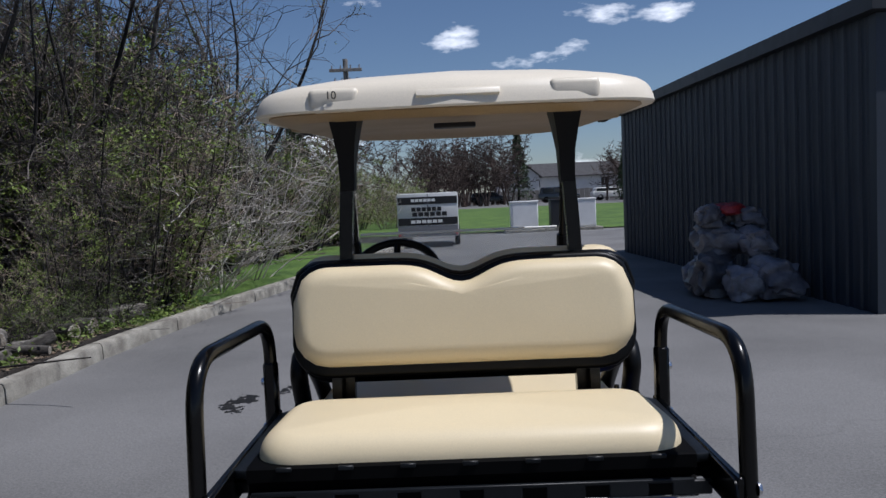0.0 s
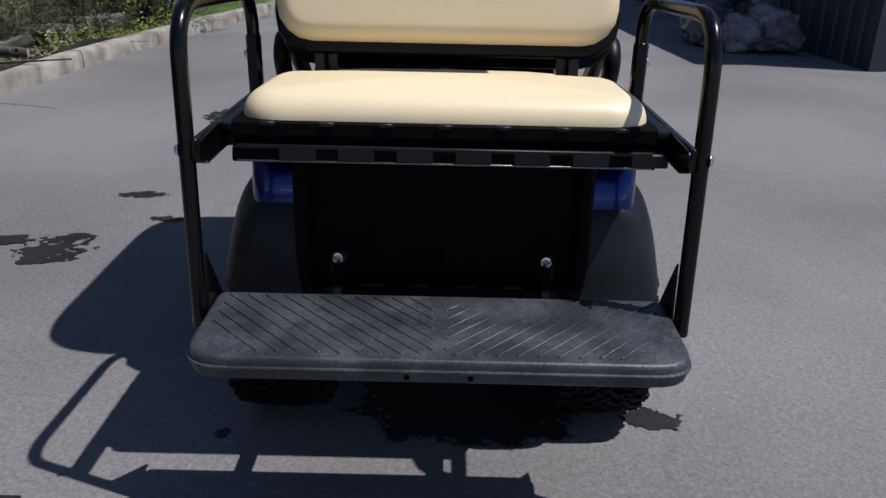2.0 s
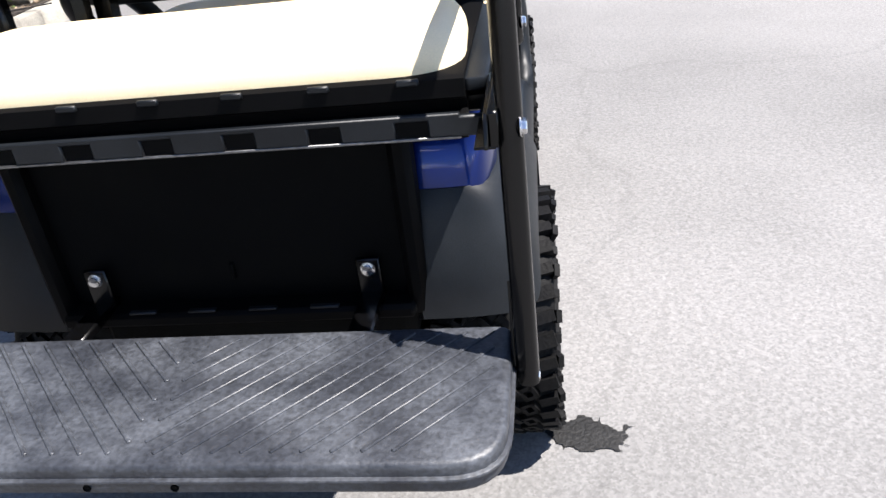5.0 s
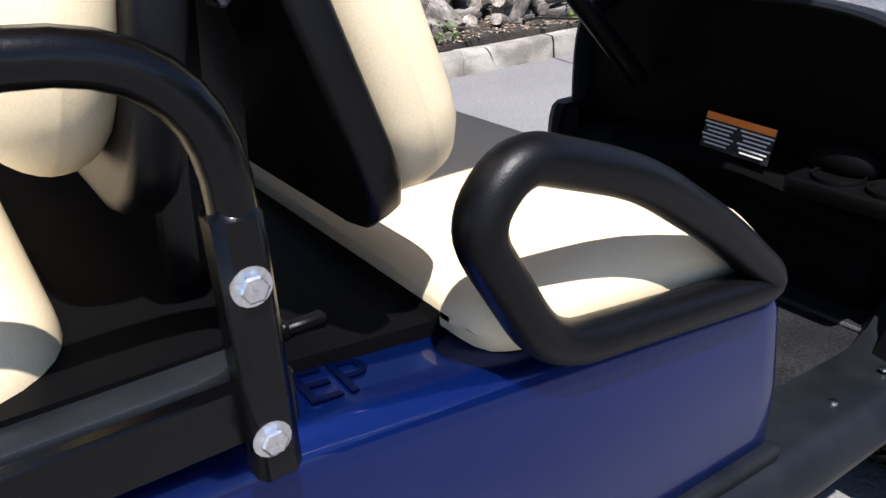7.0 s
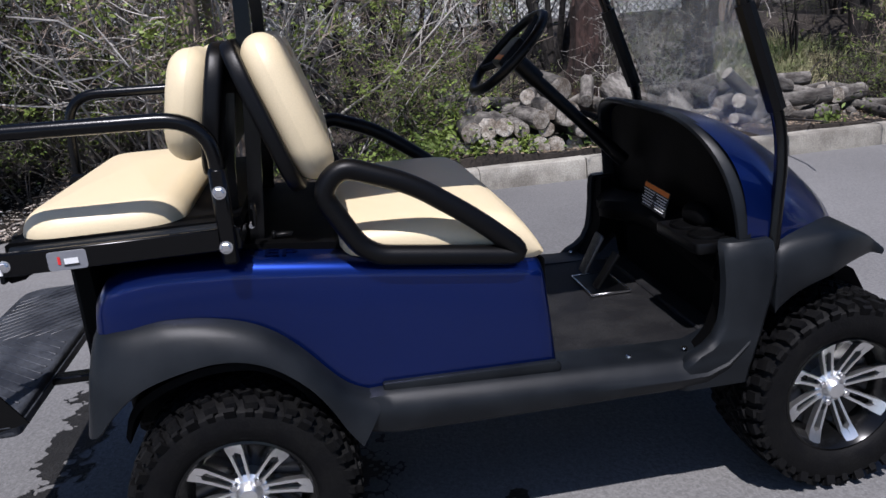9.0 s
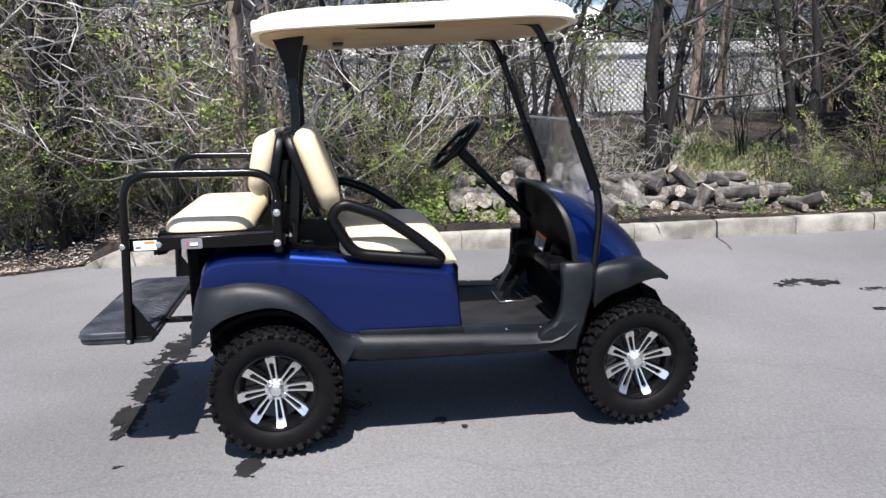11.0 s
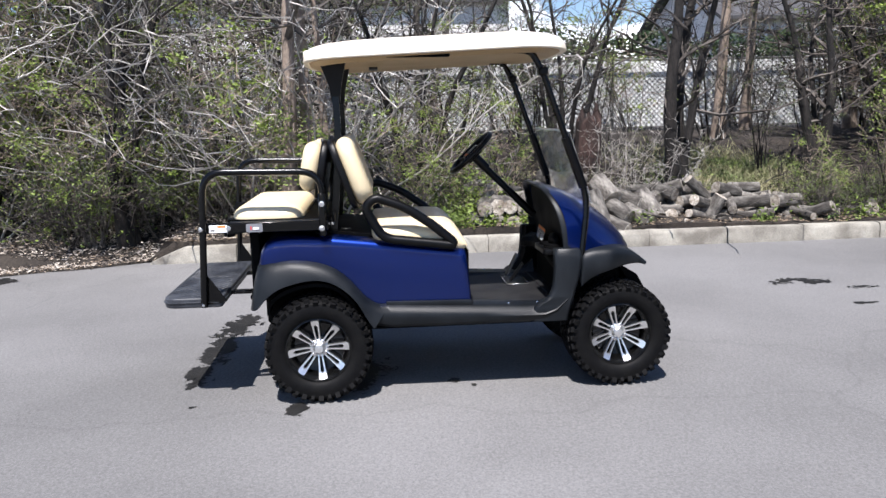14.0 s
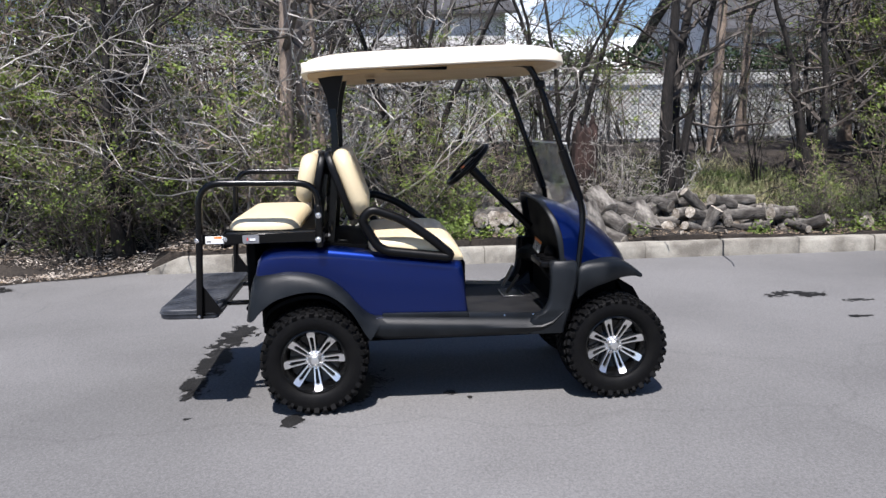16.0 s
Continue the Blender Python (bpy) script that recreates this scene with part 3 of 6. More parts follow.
# black bag well at the back
b = B()
box(b, (0, -0.315, 0.73), (0.72, 0.02, 0.42), 0.004)
well = part("bag_well", b, wellblack, cart, "matt black moulded bag well panel")
for sx in (-1, 1):
    part("well_side", box(B(), (0.355 * sx, -0.33, 0.72), (0.04, 0.06, 0.40), 0.012), wellblack, well)
part("well_floor", box(B(), (0, -0.345, 0.545), (0.70, 0.07, 0.03), 0.008), wellblack, well)
part("well_tab", box(B(), (0, -0.326, 0.62), (0.008, 0.014, 0.035), 0.002), wellblack, well)
for i in range(4):
    b = B()
    box(b, (-0.18 + 0.12 * i, -0.372, 0.562), (0.055, 0.012, 0.006), 0.002)
    part("slot_edge", b, plastic, cart)

# chassis and axles
chassis = part("chassis", box(B(), (0, 0.75, 0.42), (0.60, 2.1, 0.10), 0.02), dark, cart, "dark steel chassis")
for sx in (-1, 1):
    part("frame_rail", box(B(), (0.30 * sx, 0.75, 0.36), (0.06, 2.0, 0.07), 0.01), dark, chassis)
part("battery_tray", box(B(), (0, 0.45, 0.46), (0.94, 0.80, 0.04), 0.01), dark, chassis)
for yy in (0, 1.664):
    b = B()
    tube(b, [(-0.40, yy, 0.292), (0.40, yy, 0.292)], 0.035)
    part("axle", b, dark, cart)
b = B()
box(b, (0, -0.06, 0.33), (0.24, 0.26, 0.2), 0.04)
part("gearbox", b, dark, cart)
part("rear_bulkhead", box(B(), (0, -0.01, 0.56), (0.66, 0.58, 0.30), 0.02), dark, cart)

# rocker panels and floor


def rocker(bm):
    rings = []
    for y, zt, zb, x in ((0.265, 0.50, 0.44, 0.545), (0.315, 0.512, 0.40, 0.554), (0.36, 0.515, 0.392, 0.558), (0.39, 0.512, 0.388, 0.560), (0.58, 0.503, 0.385, 0.562), (0.90, 0.490, 0.383, 0.562), (1.15, 0.478, 0.383, 0.562), (1.24, 0.476, 0.388, 0.562), (1.30, 0.50, 0.41, 0.562), (1.36, 0.56, 0.46, 0.560)):
        pl = [(0.36, zb + 0.02), (0.40, zt), (0.510, zt + 0.003), (0.536, zt - 0.008), (x - 0.008, zt - 0.035), (x, (zt + zb) / 2), (x - 0.01, zb + 0.02), (x - 0.04, zb)]
        rings.append([Vector((xx, y, z)) for xx, z in pl])
    return loft(bm, rings)


both("rocker_panel", rocker, plastic, cart, "grey-black plastic rocker panel")
both("sill_trim", lambda bm: slab(bm, rounded([(0.37, 0.498), (0.838, 0.486), (0.846, 0.508), (0.834, 0.521), (0.37, 0.53)], 0.006, 2), 0.496, 0.520, 0.005, YZ, 2), plastic, cart)
b = B()
box(b, (0, 1.075, 0.459), (0.94, 0.49, 0.03), 0.006)
box(b, (0, 1.36, 0.468), (0.94, 0.10, 0.03), 0.006, Matrix())
mat = part("floor_mat", b, matrubber, cart, "dusty black textured rubber floor mat")
for yy in (0.88, 1.045, 1.207):
    for sx in (1, -1):
        b = B()
        lathe(b, [(0.009, 0.0), (0.008, 0.004), (0.003, 0.005), (0.0005, 0.005)], 10, "z")
        bmesh.ops.translate(b, verts=b.verts, vec=(0.486 * sx, yy, 0.486))
        part("floor_screw", b, chrome, cart)
b = B()
box(b, (0, 0.822, 0.62), (0.90, 0.02, 0.34), 0.006)
part("seat_riser", b, wellblack, cart)

# front body: cowl, arch trim, dash
COWL = [(1.375, 0.506, 1.090, -0.085), (1.43, 0.502, 1.078, -0.06), (1.49, 0.490, 1.045, -0.035), (1.55, 0.470, 1.000, -0.01), (1.615, 0.442, 0.945, 0.01), (1.675, 0.408, 0.888, 0.02), (1.725, 0.37, 0.832, 0.03), (1.765, 0.325, 0.780, 0.03), (1.80, 0.255, 0.730, 0.03), (1.825, 0.165, 0.692, 0.03), (1.835, 0.08, 0.668, 0.02), (1.837, 0.01, 0.64, 0.0)]


def cowl_ring(y, hw, zt, bow=0.0, zb=0.62, n=48, e=2.7):
    ring = []
    for k in range(n + 1):
        t = math.pi * k / n
        c, s = math.cos(t), math.sin(t)
        ring.append(Vector((hw * math.copysign(abs(c) ** (2 / e), c), y + bow * s * s, zb + (zt - zb) * abs(s) ** (2 / e) + 0.015 * s ** 6)))
    return ring


b = B()
loft(b, [cowl_ring(*spec, (0.66 if spec[2] > 0.70 else spec[2] - 0.01) if spec[0] > 1.58 else 0.62, e=4.6 - 1.9 * min(1.0, (spec[0] - 1.375) / 0.25)) for spec in COWL], closed=False, caps=False)
part("front_cowl", b, navy, cart, "glossy navy blue front cowl")
b = B()
rings = []
for hw, zt, dy in ((0.500, 1.080, 0.022), (0.510, 1.092, 0.014), (0.511, 1.095, -0.004), (0.506, 1.091, -0.018), (0.497, 1.084, -0.021), (0.489, 1.077, -0.012), (0.486, 1.074, 0.022)):
    rings.append(cowl_ring(1.374 + dy, hw, zt, -0.085, 0.47, e=4.6))
rings.append(rings[0])
loft(b, rings, closed=False, caps=False)
bmesh.ops.remove_doubles(b, verts=b.verts, dist=1e-5)
part("dash_arch", b, plastic, cart, "grey-black arched dash surround")
b = B()
loft(b, [cowl_ring(1.395, 0.486, 1.068, -0.075, 0.44, e=4.6), cowl_ring(1.415, 0.486, 1.068, -0.075, 0.44, e=4.6)])
part("dash_panel", b, wellblack, cart, "black moulded dashboard")
b = B()
rings = []
for x in [-0.45 + 0.045 * i for i in range(21)]:
    zc = 0.745 + 0.02 * math.cos(x * 7)
    bulge = 0.06 * math.exp(-((x + 0.25) / 0.11) ** 2)
    pl = [(1.36, zc + 0.02), (1.325 - bulge, zc - 0.002), (1.305 - bulge, zc - 0.03), (1.308 - bulge, zc - 0.06), (1.33, zc - 0.085), (1.36, zc - 0.085)]
    rings.append([Vector((x, y, z)) for y, z in pl])
loft(b, rings)
part("dash_shelf", b, wellblack, cart)
for x in (0.285, 0.395):
    b = B()
    lathe(b, [(0.044, 0.0), (0.050, 0.0), (0.051, 0.010), (0.049, 0.015), (0.045, 0.014), (0.043, 0.008), (0.0005, 0.007)], 24, "z")
    bmesh.ops.translate(b, verts=b.verts, vec=(x, 1.312, 0.770))
    part("cup_holder", b, wellblack, cart)
b = B()
slab(b, rounded([(0.205, 1.248), (0.470, 1.248), (0.478, 1.38), (0.205, 1.38)], 0.022, 4), 0.743, 0.776, 0.006, Matrix(), 2)
part("cup_tray", b, blackplastic, cart)
b = B()
bmesh.ops.create_uvsphere(b, u_segments=20, v_segments=12, radius=1)
bmesh.ops.scale(b, vec=(0.075, 0.035, 0.042), verts=b.verts)
bmesh.ops.translate(b, verts=b.verts, vec=(0.27, 1.352, 0.795))
part("dash_pod", b, wellblack, cart, "rounded black instrument pod")
# dash warning sticker
sticker = part("warning_sticker", box(B(), (0, 0, 0), (0.172, 0.003, 0.078), 0.0), ink, cart, "warning sticker with orange band and fine print")
sticker.matrix_world = Matrix.Translation((0.047, 1.322, 0.802)) @ Matrix.Rotation(radians(3), 4, "Y") @ Matrix.Rotation(radians(-14), 4, "X")
ob = part("sticker_band", box(B(), (0, -0.004, 0.031), (0.171, 0.003, 0.015)), label_orange)
ob.parent = sticker
for col in (-1, 1):
    for i in range(6):
        ob = part("print_line", box(B(), (0.046 * col, -0.004, 0.017 - 0.009 * i), (0.080 - 0.012 * (i % 3), 0.003, 0.0030)), label_white)
        ob.parent = sticker


def front_fender(bm):
    O = smooth_line([(1.440, 0.60), (1.441, 0.66), (1.442, 0.72), (1.450, 0.755), (1.48, 0.770), (1.53, 0.778), (1.62, 0.780), (1.69, 0.770), (1.75, 0.748), (1.81, 0.712), (1.845, 0.680)])
    I = smooth_line([(1.445, 0.572), (1.452, 0.58), (1.462, 0.59), (1.48, 0.605), (1.505, 0.622), (1.55, 0.642), (1.61, 0.660), (1.67, 0.674), (1.74, 0.680), (1.80, 0.674), (1.835, 0.662)])
    rings = []
    for o, i in zip(O, I):
        ring = []
        narrow = 1 - (0.035 + 0.10 * min(1, max(0, (o[0] - 1.60) / 0.21)) ** 1.5) / 0.23
        for x, t in ((0.34, -0.10), (0.46, -0.02), (0.53, 0.02), (0.552, 0.10), (0.566, 0.30), (0.571, 0.6), (0.572, 0.9), (0.566, 1.0), (0.50, 0.98), (0.36, 0.85)):
            ring.append(Vector((0.34 + (x - 0.34) * narrow, o[0] + (i[0] - o[0]) * t, o[1] + (i[1] - o[1]) * t)))
        rings.append(ring)
    return loft(bm, rings)


def door_post(bm):
    rings = []
    for z, yr, yf, x in ((0.39, 1.16, 1.365, 0.550), (0.43, 1.165, 1.37, 0.555), (0.465, 1.172, 1.38, 0.557), (0.488, 1.196, 1.386, 0.557), (0.505, 1.232, 1.392, 0.557), (0.53, 1.260, 1.400, 0.556), (0.57, 1.280, 1.41, 0.555), (0.62, 1.288, 1.425, 0.553), (0.68, 1.292, 1.438, 0.549), (0.74, 1.291, 1.442, 0.541), (0.775, 1.292, 1.44, 0.530), (0.785, 1.298, 1.43, 0.522)):
        rings.append([Vector((px, py, z)) for px, py in ((x - 0.048, yr + 0.010), (x - 0.032, yr), (x - 0.012, yr + 0.006), (x, yr + 0.024), (x, yf - 0.012), (x - 0.010, yf), (x - 0.048, yf))])
    return loft(bm, rings)


# sidewall inside the door post; its shade is put into the black colour
def kick_panel(bm):
    rings = []
    for z, yr in ((0.46, 1.22), (0.52, 1.275), (0.60, 1.305), (0.78, 1.312)):
        rings.append([Vector((px, py, z)) for px, py in ((0.44, yr + 0.01), (0.506, yr), (0.506, 1.41), (0.44, 1.41))])
    return loft(bm, rings)


both("door_post", door_post, plastic, cart, "grey-black moulded post in front of the doorway")
both("kick_panel", kick_panel, wellblack, cart)
both("front_fender", front_fender, plastic, cart, "grey-black plastic front fender")
b = B()
loft(b, [[Vector((x, y, z)) for x in (-0.34, 0.34)] + [Vector((x, y + 0.1, z - 0.05)) for x in (0.34, -0.34)] for y, z in ((1.62, 0.70), (1.72, 0.64), (1.77, 0.55), (1.75, 0.44))])
part("bumper", b, wellblack, cart, "black plastic front bumper")
b = B()
box(b, (0, 1.55, 0.55), (0.7, 0.35, 0.30), 0.03)
part("front_bulkhead", b, dark, cart)


# pedals
pd = B()
box(pd, (-0.111, 1.187, 0.479), (0.21, 0.13, 0.006), 0.002)
pedal_plate = part("pedal_plate", pd, blackplastic, cart)
for cx, cy, sx, sy in ((-0.111, 1.120, 0.215, 0.006), (-0.111, 1.254, 0.215, 0.006), (-0.216, 1.187, 0.006, 0.135), (-0.006, 1.187, 0.006, 0.135)):
    part("pedal_plate_edge", box(B(), (cx, cy, 0.482), (sx, sy, 0.008), 0.001), chrome, cart)
b = B()
slab(b, rounded([(-0.028, 0.0), (0.028, 0.0), (0.034, 0.15), (-0.034, 0.15)], 0.01, 3), 0, 0.012, 0.004, Matrix.Translation((-0.16, 1.145, 0.51)) @ Matrix.Rotation(radians(62), 4, "X"), 2)
part("brake_pedal", b, steel, cart, "worn grey ribbed pedal")
b = B()
slab(b, rounded([(-0.022, 0.0), (0.022, 0.0), (0.025, 0.14), (-0.025, 0.14)], 0.01, 3), 0, 0.012, 0.004, Matrix.Translation((-0.045, 1.15, 0.49)) @ Matrix.Rotation(radians(55), 4, "X"), 2)
part("accelerator_pedal", b, blackplastic, cart)

# steering
b = B()
tube(b, [(-0.25, 1.02, 1.195), (-0.25, 1.165, 1.05), (-0.25, 1.335, 0.88)], [0.024, 0.022, 0.026], 12)
part("steering_column", b, blackplastic, cart, "black steering column")
wheel_m = Matrix.Translation((-0.25, 0.938, 1.283)) @ Matrix.Rotation(radians(44), 4, "X")
b = B()
tube(b, [wheel_m @ Vector((0.165 * math.cos(2 * math.pi * k / 40), 0.165 * math.sin(2 * math.pi * k / 40), 0)) for k in range(40)], 0.016, 10, closed=True)
steer = part("steering_wheel", b, blackplastic, cart, "black three-spoke steering wheel")
for a in (90, 210, 330):
    b = B()
    ca, sa = math.cos(radians(a)), math.sin(radians(a))
    tube(b, [wheel_m @ Vector((ca * 0.03, sa * 0.03, -0.02)), wheel_m @ Vector((ca * 0.16, sa * 0.16, 0.0))], 0.014, 8)
    part("spoke", b, blackplastic, steer)
b = B()
slab(b, rounded([(-0.06, -0.055), (0.06, -0.055), (0.05, 0.06), (-0.05, 0.06)], 0.02, 4), -0.04, 0.012, 0.01, wheel_m, 3)
part("horn_pad", b, blackplastic, steer)
b = B()
slab(b, rounded([(-0.04, -0.04), (0.04, -0.04), (0.04, -0.02), (-0.04, -0.02)], 0.004, 2), 0.012, 0.0135, 0.0005, wheel_m, 1)
part("horn_sticker", b, label_orange, steer, "small orange warning sticker")
b = B()
tube(b, [wheel_m @ Vector((0, 0, -0.04)), Vector((-0.25, 1.035, 1.183))], 0.03, 12)
part("steering_boss", b, blackplastic, steer)

# canopy frame
for sx in (1, -1):
    b = B()
    line = fillet([(0.462 * sx, 1.09, 1.850), (0.462 * sx, 1.18, 1.846), (0.462 * sx, 1.240, 1.74), (0.462 * sx, 1.482, 1.075), (0.475 * sx, 1.482, 0.965), (0.50 * sx, 1.448, 0.72)], 0.05, 5)
    tube(b, line, 0.0175, 10)
    st = part("front_strut", b, blackpaint, cart, "bent black steel canopy strut")
    b = B()
    tube(b, [(0.462 * sx, 1.369, 1.387), (0.462 * sx, 1.468, 1.115)], 0.026, 8)
    part("windshield_sleeve", b, blackplastic, st)
    b = B()
    box(b, (0.462 * sx, 1.243, 1.738), (0.06, 0.05, 0.045), 0.01)
    part("strut_clip", b, blackplastic, st)
    b = B()
    tube(b, [(0.337 * sx, 0.095, 0.86), (0.332 * sx, 0.135, 1.28), (0.325 * sx, 0.142, 1.48), (0.312 * sx, 0.134, 1.66)], 0.026, 4, up=(1, 0, 0))
    post = part("rear_post", b, blackpaint, cart, "black square steel canopy post")
    b = B()
    rings = []
    for z, y0, y1, x0, x1 in ((1.60, 0.115, 0.16, 0.292, 0.332), (1.69, 0.105, 0.17, 0.288, 0.334), (1.755, 0.08, 0.185, 0.278, 0.342), (1.82, 0.052, 0.20, 0.265, 0.352)):
        rings.append([Vector((x * sx, y, z)) for x, y in ((x0, y0), (x1, y0), (x1, y1), (x0, y1))])
    loft(b, rings)
    part("post_bracket", b, blackplastic, post)
    b = B()
    tube(b, [(0.36 * sx, 0.045, 0.86), (0.36 * sx, 0.060, 1.10), (0.352 * sx, 0.085, 1.28)], 0.019, 4)
    part("back_post", b, blackpaint, cart)
    for y, z, r in ((0.135, 1.247, 0.011), (0.092, 0.948, 0.010)):
        b = B()
        lathe(b, [(r, 0.0), (r, 0.010), (r * 0.75, 0.013), (0.0005, 0.013)], 12, "x")
        bmesh.ops.translate(b, verts=b.verts, vec=(0.352 if y > .13 else 0.36, y, z))
        if sx < 0:
            mirrored(b)
        part("bolt", b, chrome, post)

# canopy
def canopy_outline(hw, y0, y1, k=48, e=7.0):
    out = []
    cy, hy = (y0 + y1) / 2, (y1 - y0) / 2
    for i in range(k):
        a = 2 * math.pi * i / k
        c, s = math.cos(a), math.sin(a)
        x, y = hw * math.copysign(abs(c) ** (2 / e), c), hy * math.copysign(abs(s) ** (2 / e), s)
        y += -0.05 * (1 - (x / hw) ** 2) if s < -0.5 else 0
        y += 0.06 * (1 - (x / hw) ** 2) if s > 0.5 else 0
        out.append((x, cy + y))
    return out


def roof_rings(spec):
    rings = []
    for d, z, crown in spec:
        ring = []
        for x, y in canopy_outline(0.588 - d, 0.005 + d, 1.362 - d):
            ring.append(Vector((x, y, z + 0.04 * (y - 0.68) + crown * (1 - (x / 0.59) ** 2) - 0.02 * max(0, (y - 1.1) / 0.3) ** 2)))
        rings.append(ring)
    return rings


b = B()
loft(b, roof_rings([(0.03, 1.838, 0), (0.004, 1.836, 0), (0.0, 1.842, 0), (0.003, 1.856, 0), (0.010, 1.876, 0.004), (0.020, 1.890, 0.008), (0.036, 1.900, 0.014), (0.07, 1.908, 0.02), (0.13, 1.914, 0.028), (0.22, 1.919, 0.034), (0.36, 1.922, 0.038)]))
roofp = part("canopy", b, canopy, cart, "ivory moulded plastic canopy roof")
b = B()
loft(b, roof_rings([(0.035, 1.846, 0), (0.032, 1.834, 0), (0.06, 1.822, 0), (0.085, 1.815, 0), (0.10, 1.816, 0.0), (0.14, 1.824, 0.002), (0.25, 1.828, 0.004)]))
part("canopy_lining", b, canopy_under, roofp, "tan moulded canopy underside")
for sx in (1, -1):
    b = B()
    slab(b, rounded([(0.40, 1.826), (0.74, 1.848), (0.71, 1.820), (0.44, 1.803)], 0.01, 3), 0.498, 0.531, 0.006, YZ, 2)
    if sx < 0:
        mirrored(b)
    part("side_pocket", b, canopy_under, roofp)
    # solid black bar gives the shade inside the pocket's opening
    part("pocket_slot", box(B(), (0.530 * sx, 0.575, 1.826), (0.03, 0.33, 0.020), 0.004), wellblack, roofp)
    b = B()
    slab(b, rounded([(0.25, -0.026), (0.39, -0.02), (0.365, 0.20), (0.275, 0.20)], 0.02, 4), 1.809, 1.872, 0.016, Matrix(), 3)
    if sx < 0:
        mirrored(b)
    part("post_boss", b, canopy, roofp)
b = slab(B(), rounded([(-0.11, -0.010), (0.11, -0.010), (0.11, 0.010), (-0.11, 0.010)], 0.005, 2), -0.012, 0.0015, 0.001, Matrix.Translation((0.01, -0.0385, 1.846)) @ Matrix.Rotation(radians(-29), 4, "X") @ XZ, 2)
part("embossed_panel", b, canopy, roofp)
b = B()
slab(b, rounded([(-0.065, 0.0), (0.065, 0.0), (0.065, 0.05), (-0.065, 0.05)], 0.01, 2), 1.785, 1.800, 0.003, Matrix.Translation((0.0, 0.32, 0.0)), 2)
part("ceiling_label", b, ink, roofp)
lettering("10", Matrix.Translation((-0.325, -0.0275, 1.850)) @ Matrix.Rotation(radians(90), 4, "X"), 0.03, ink, roofp, "number")

# windshield pane
b = B()
rings = []
for z in (1.02, 1.08, 1.20, 1.32, 1.421):
    y = 1.503 - (z - 1.085) * 0.33
    hw = 0.44 if z > 1.05 else 0.42
    rings.append([Vector((-hw, y, z)), Vector((hw, y, z)), Vector((hw, y + 0.004, z)), Vector((-hw, y + 0.004, z))])
loft(b, rings)
pane = part("windshield", b, clear, cart, "clear acrylic half windshield with scratches")
pane.visible_shadow = False
# the light caught by the pane's top edge, painted on as a white bead
b = B()
tube(b, [(-0.44, 1.394, 1.421), (0.44, 1.394, 1.421)], 0.006, 6)
part("pane_edge", b, label_white, pane, "top edge in white for the light it catches")

# seats
def dip_outline(hw, z0, z1, dip, r=0.095):
    out = []
    n = 40
    for i in range(n + 1):
        x = hw - 2 * hw * i / n
        z = z1 - dip * math.exp(-((x / 0.085) ** 2))
        out.append((x, z))
    poly = [(hw, z0), *out, (-hw, z0)]
    c = []
    for x, z in poly:
        ax = abs(x)
        if ax > hw - r and z > (z0 + z1) / 2:
            u = (ax - (hw - r)) / r
            z = z1 - r * (1 - math.sqrt(max(0, 1 - u * u)))
        c.append((x, z))
    pts = [(x, z) for x, z in c if not (abs(abs(x) - hw) < 1e-6 and z < z0 + 1e-6)]
    bot = [(-hw, z0 + r)] + [(-hw + r - r * math.cos(a), z0 + r - r * math.sin(a)) for a in (math.pi / 8 * k for k in range(1, 5))]
    bot2 = [(-x, z) for x, z in reversed(bot)]
    return [Vector(p) for p in pts + bot + bot2]


m = Matrix.Translation((0, 0.027, 1.250)) @ Matrix.Rotation(radians(-11), 4, "X") @ XZ
b = slab(B(), dip_outline(0.458, -0.132, 0.138, 0.052), -0.01, 0.088, 0.05, m, 8, 0.004)
rb = part("rear_seat_back", b, vinyl, cart, "cream vinyl rear backrest with dipped top")
b = slab(B(), dip_outline(0.474, -0.162, 0.158, 0.05), -0.045, -0.003, 0.012, m, 3)
part("back_shell", b, blackplastic, rb, "black plastic shell")
m = Matrix.Translation((0, 0.182, 1.240)) @ Matrix.Rotation(radians(180), 4, "Z") @ Matrix.Rotation(radians(-19), 4, "X") @ XZ
b = slab(B(), dip_outline(0.487, -0.208, 0.170, 0.05), -0.012, 0.086, 0.05, m, 8, 0.003)
fb = part("front_seat_back", b, vinyl, cart, "cream vinyl front backrest with dipped top")
b = slab(B(), dip_outline(0.494, -0.213, 0.180, 0.05), -0.044, -0.006, 0.010, m, 3)
part("back_shell", b, blackplastic, fb, "black plastic shell")
# rear cushion
b = slab(B(), rounded([(-0.489, -0.435), (0.489, -0.435), (0.468, -0.055), (-0.468, -0.055)], [0.12, 0.12, 0.11, 0.11], 8), 0.974, 1.060, 0.062, Matrix(), 9, 0.020, 0.012)
part("rear_seat_cushion", b, vinyl, cart, "cream vinyl rear bench cushion")
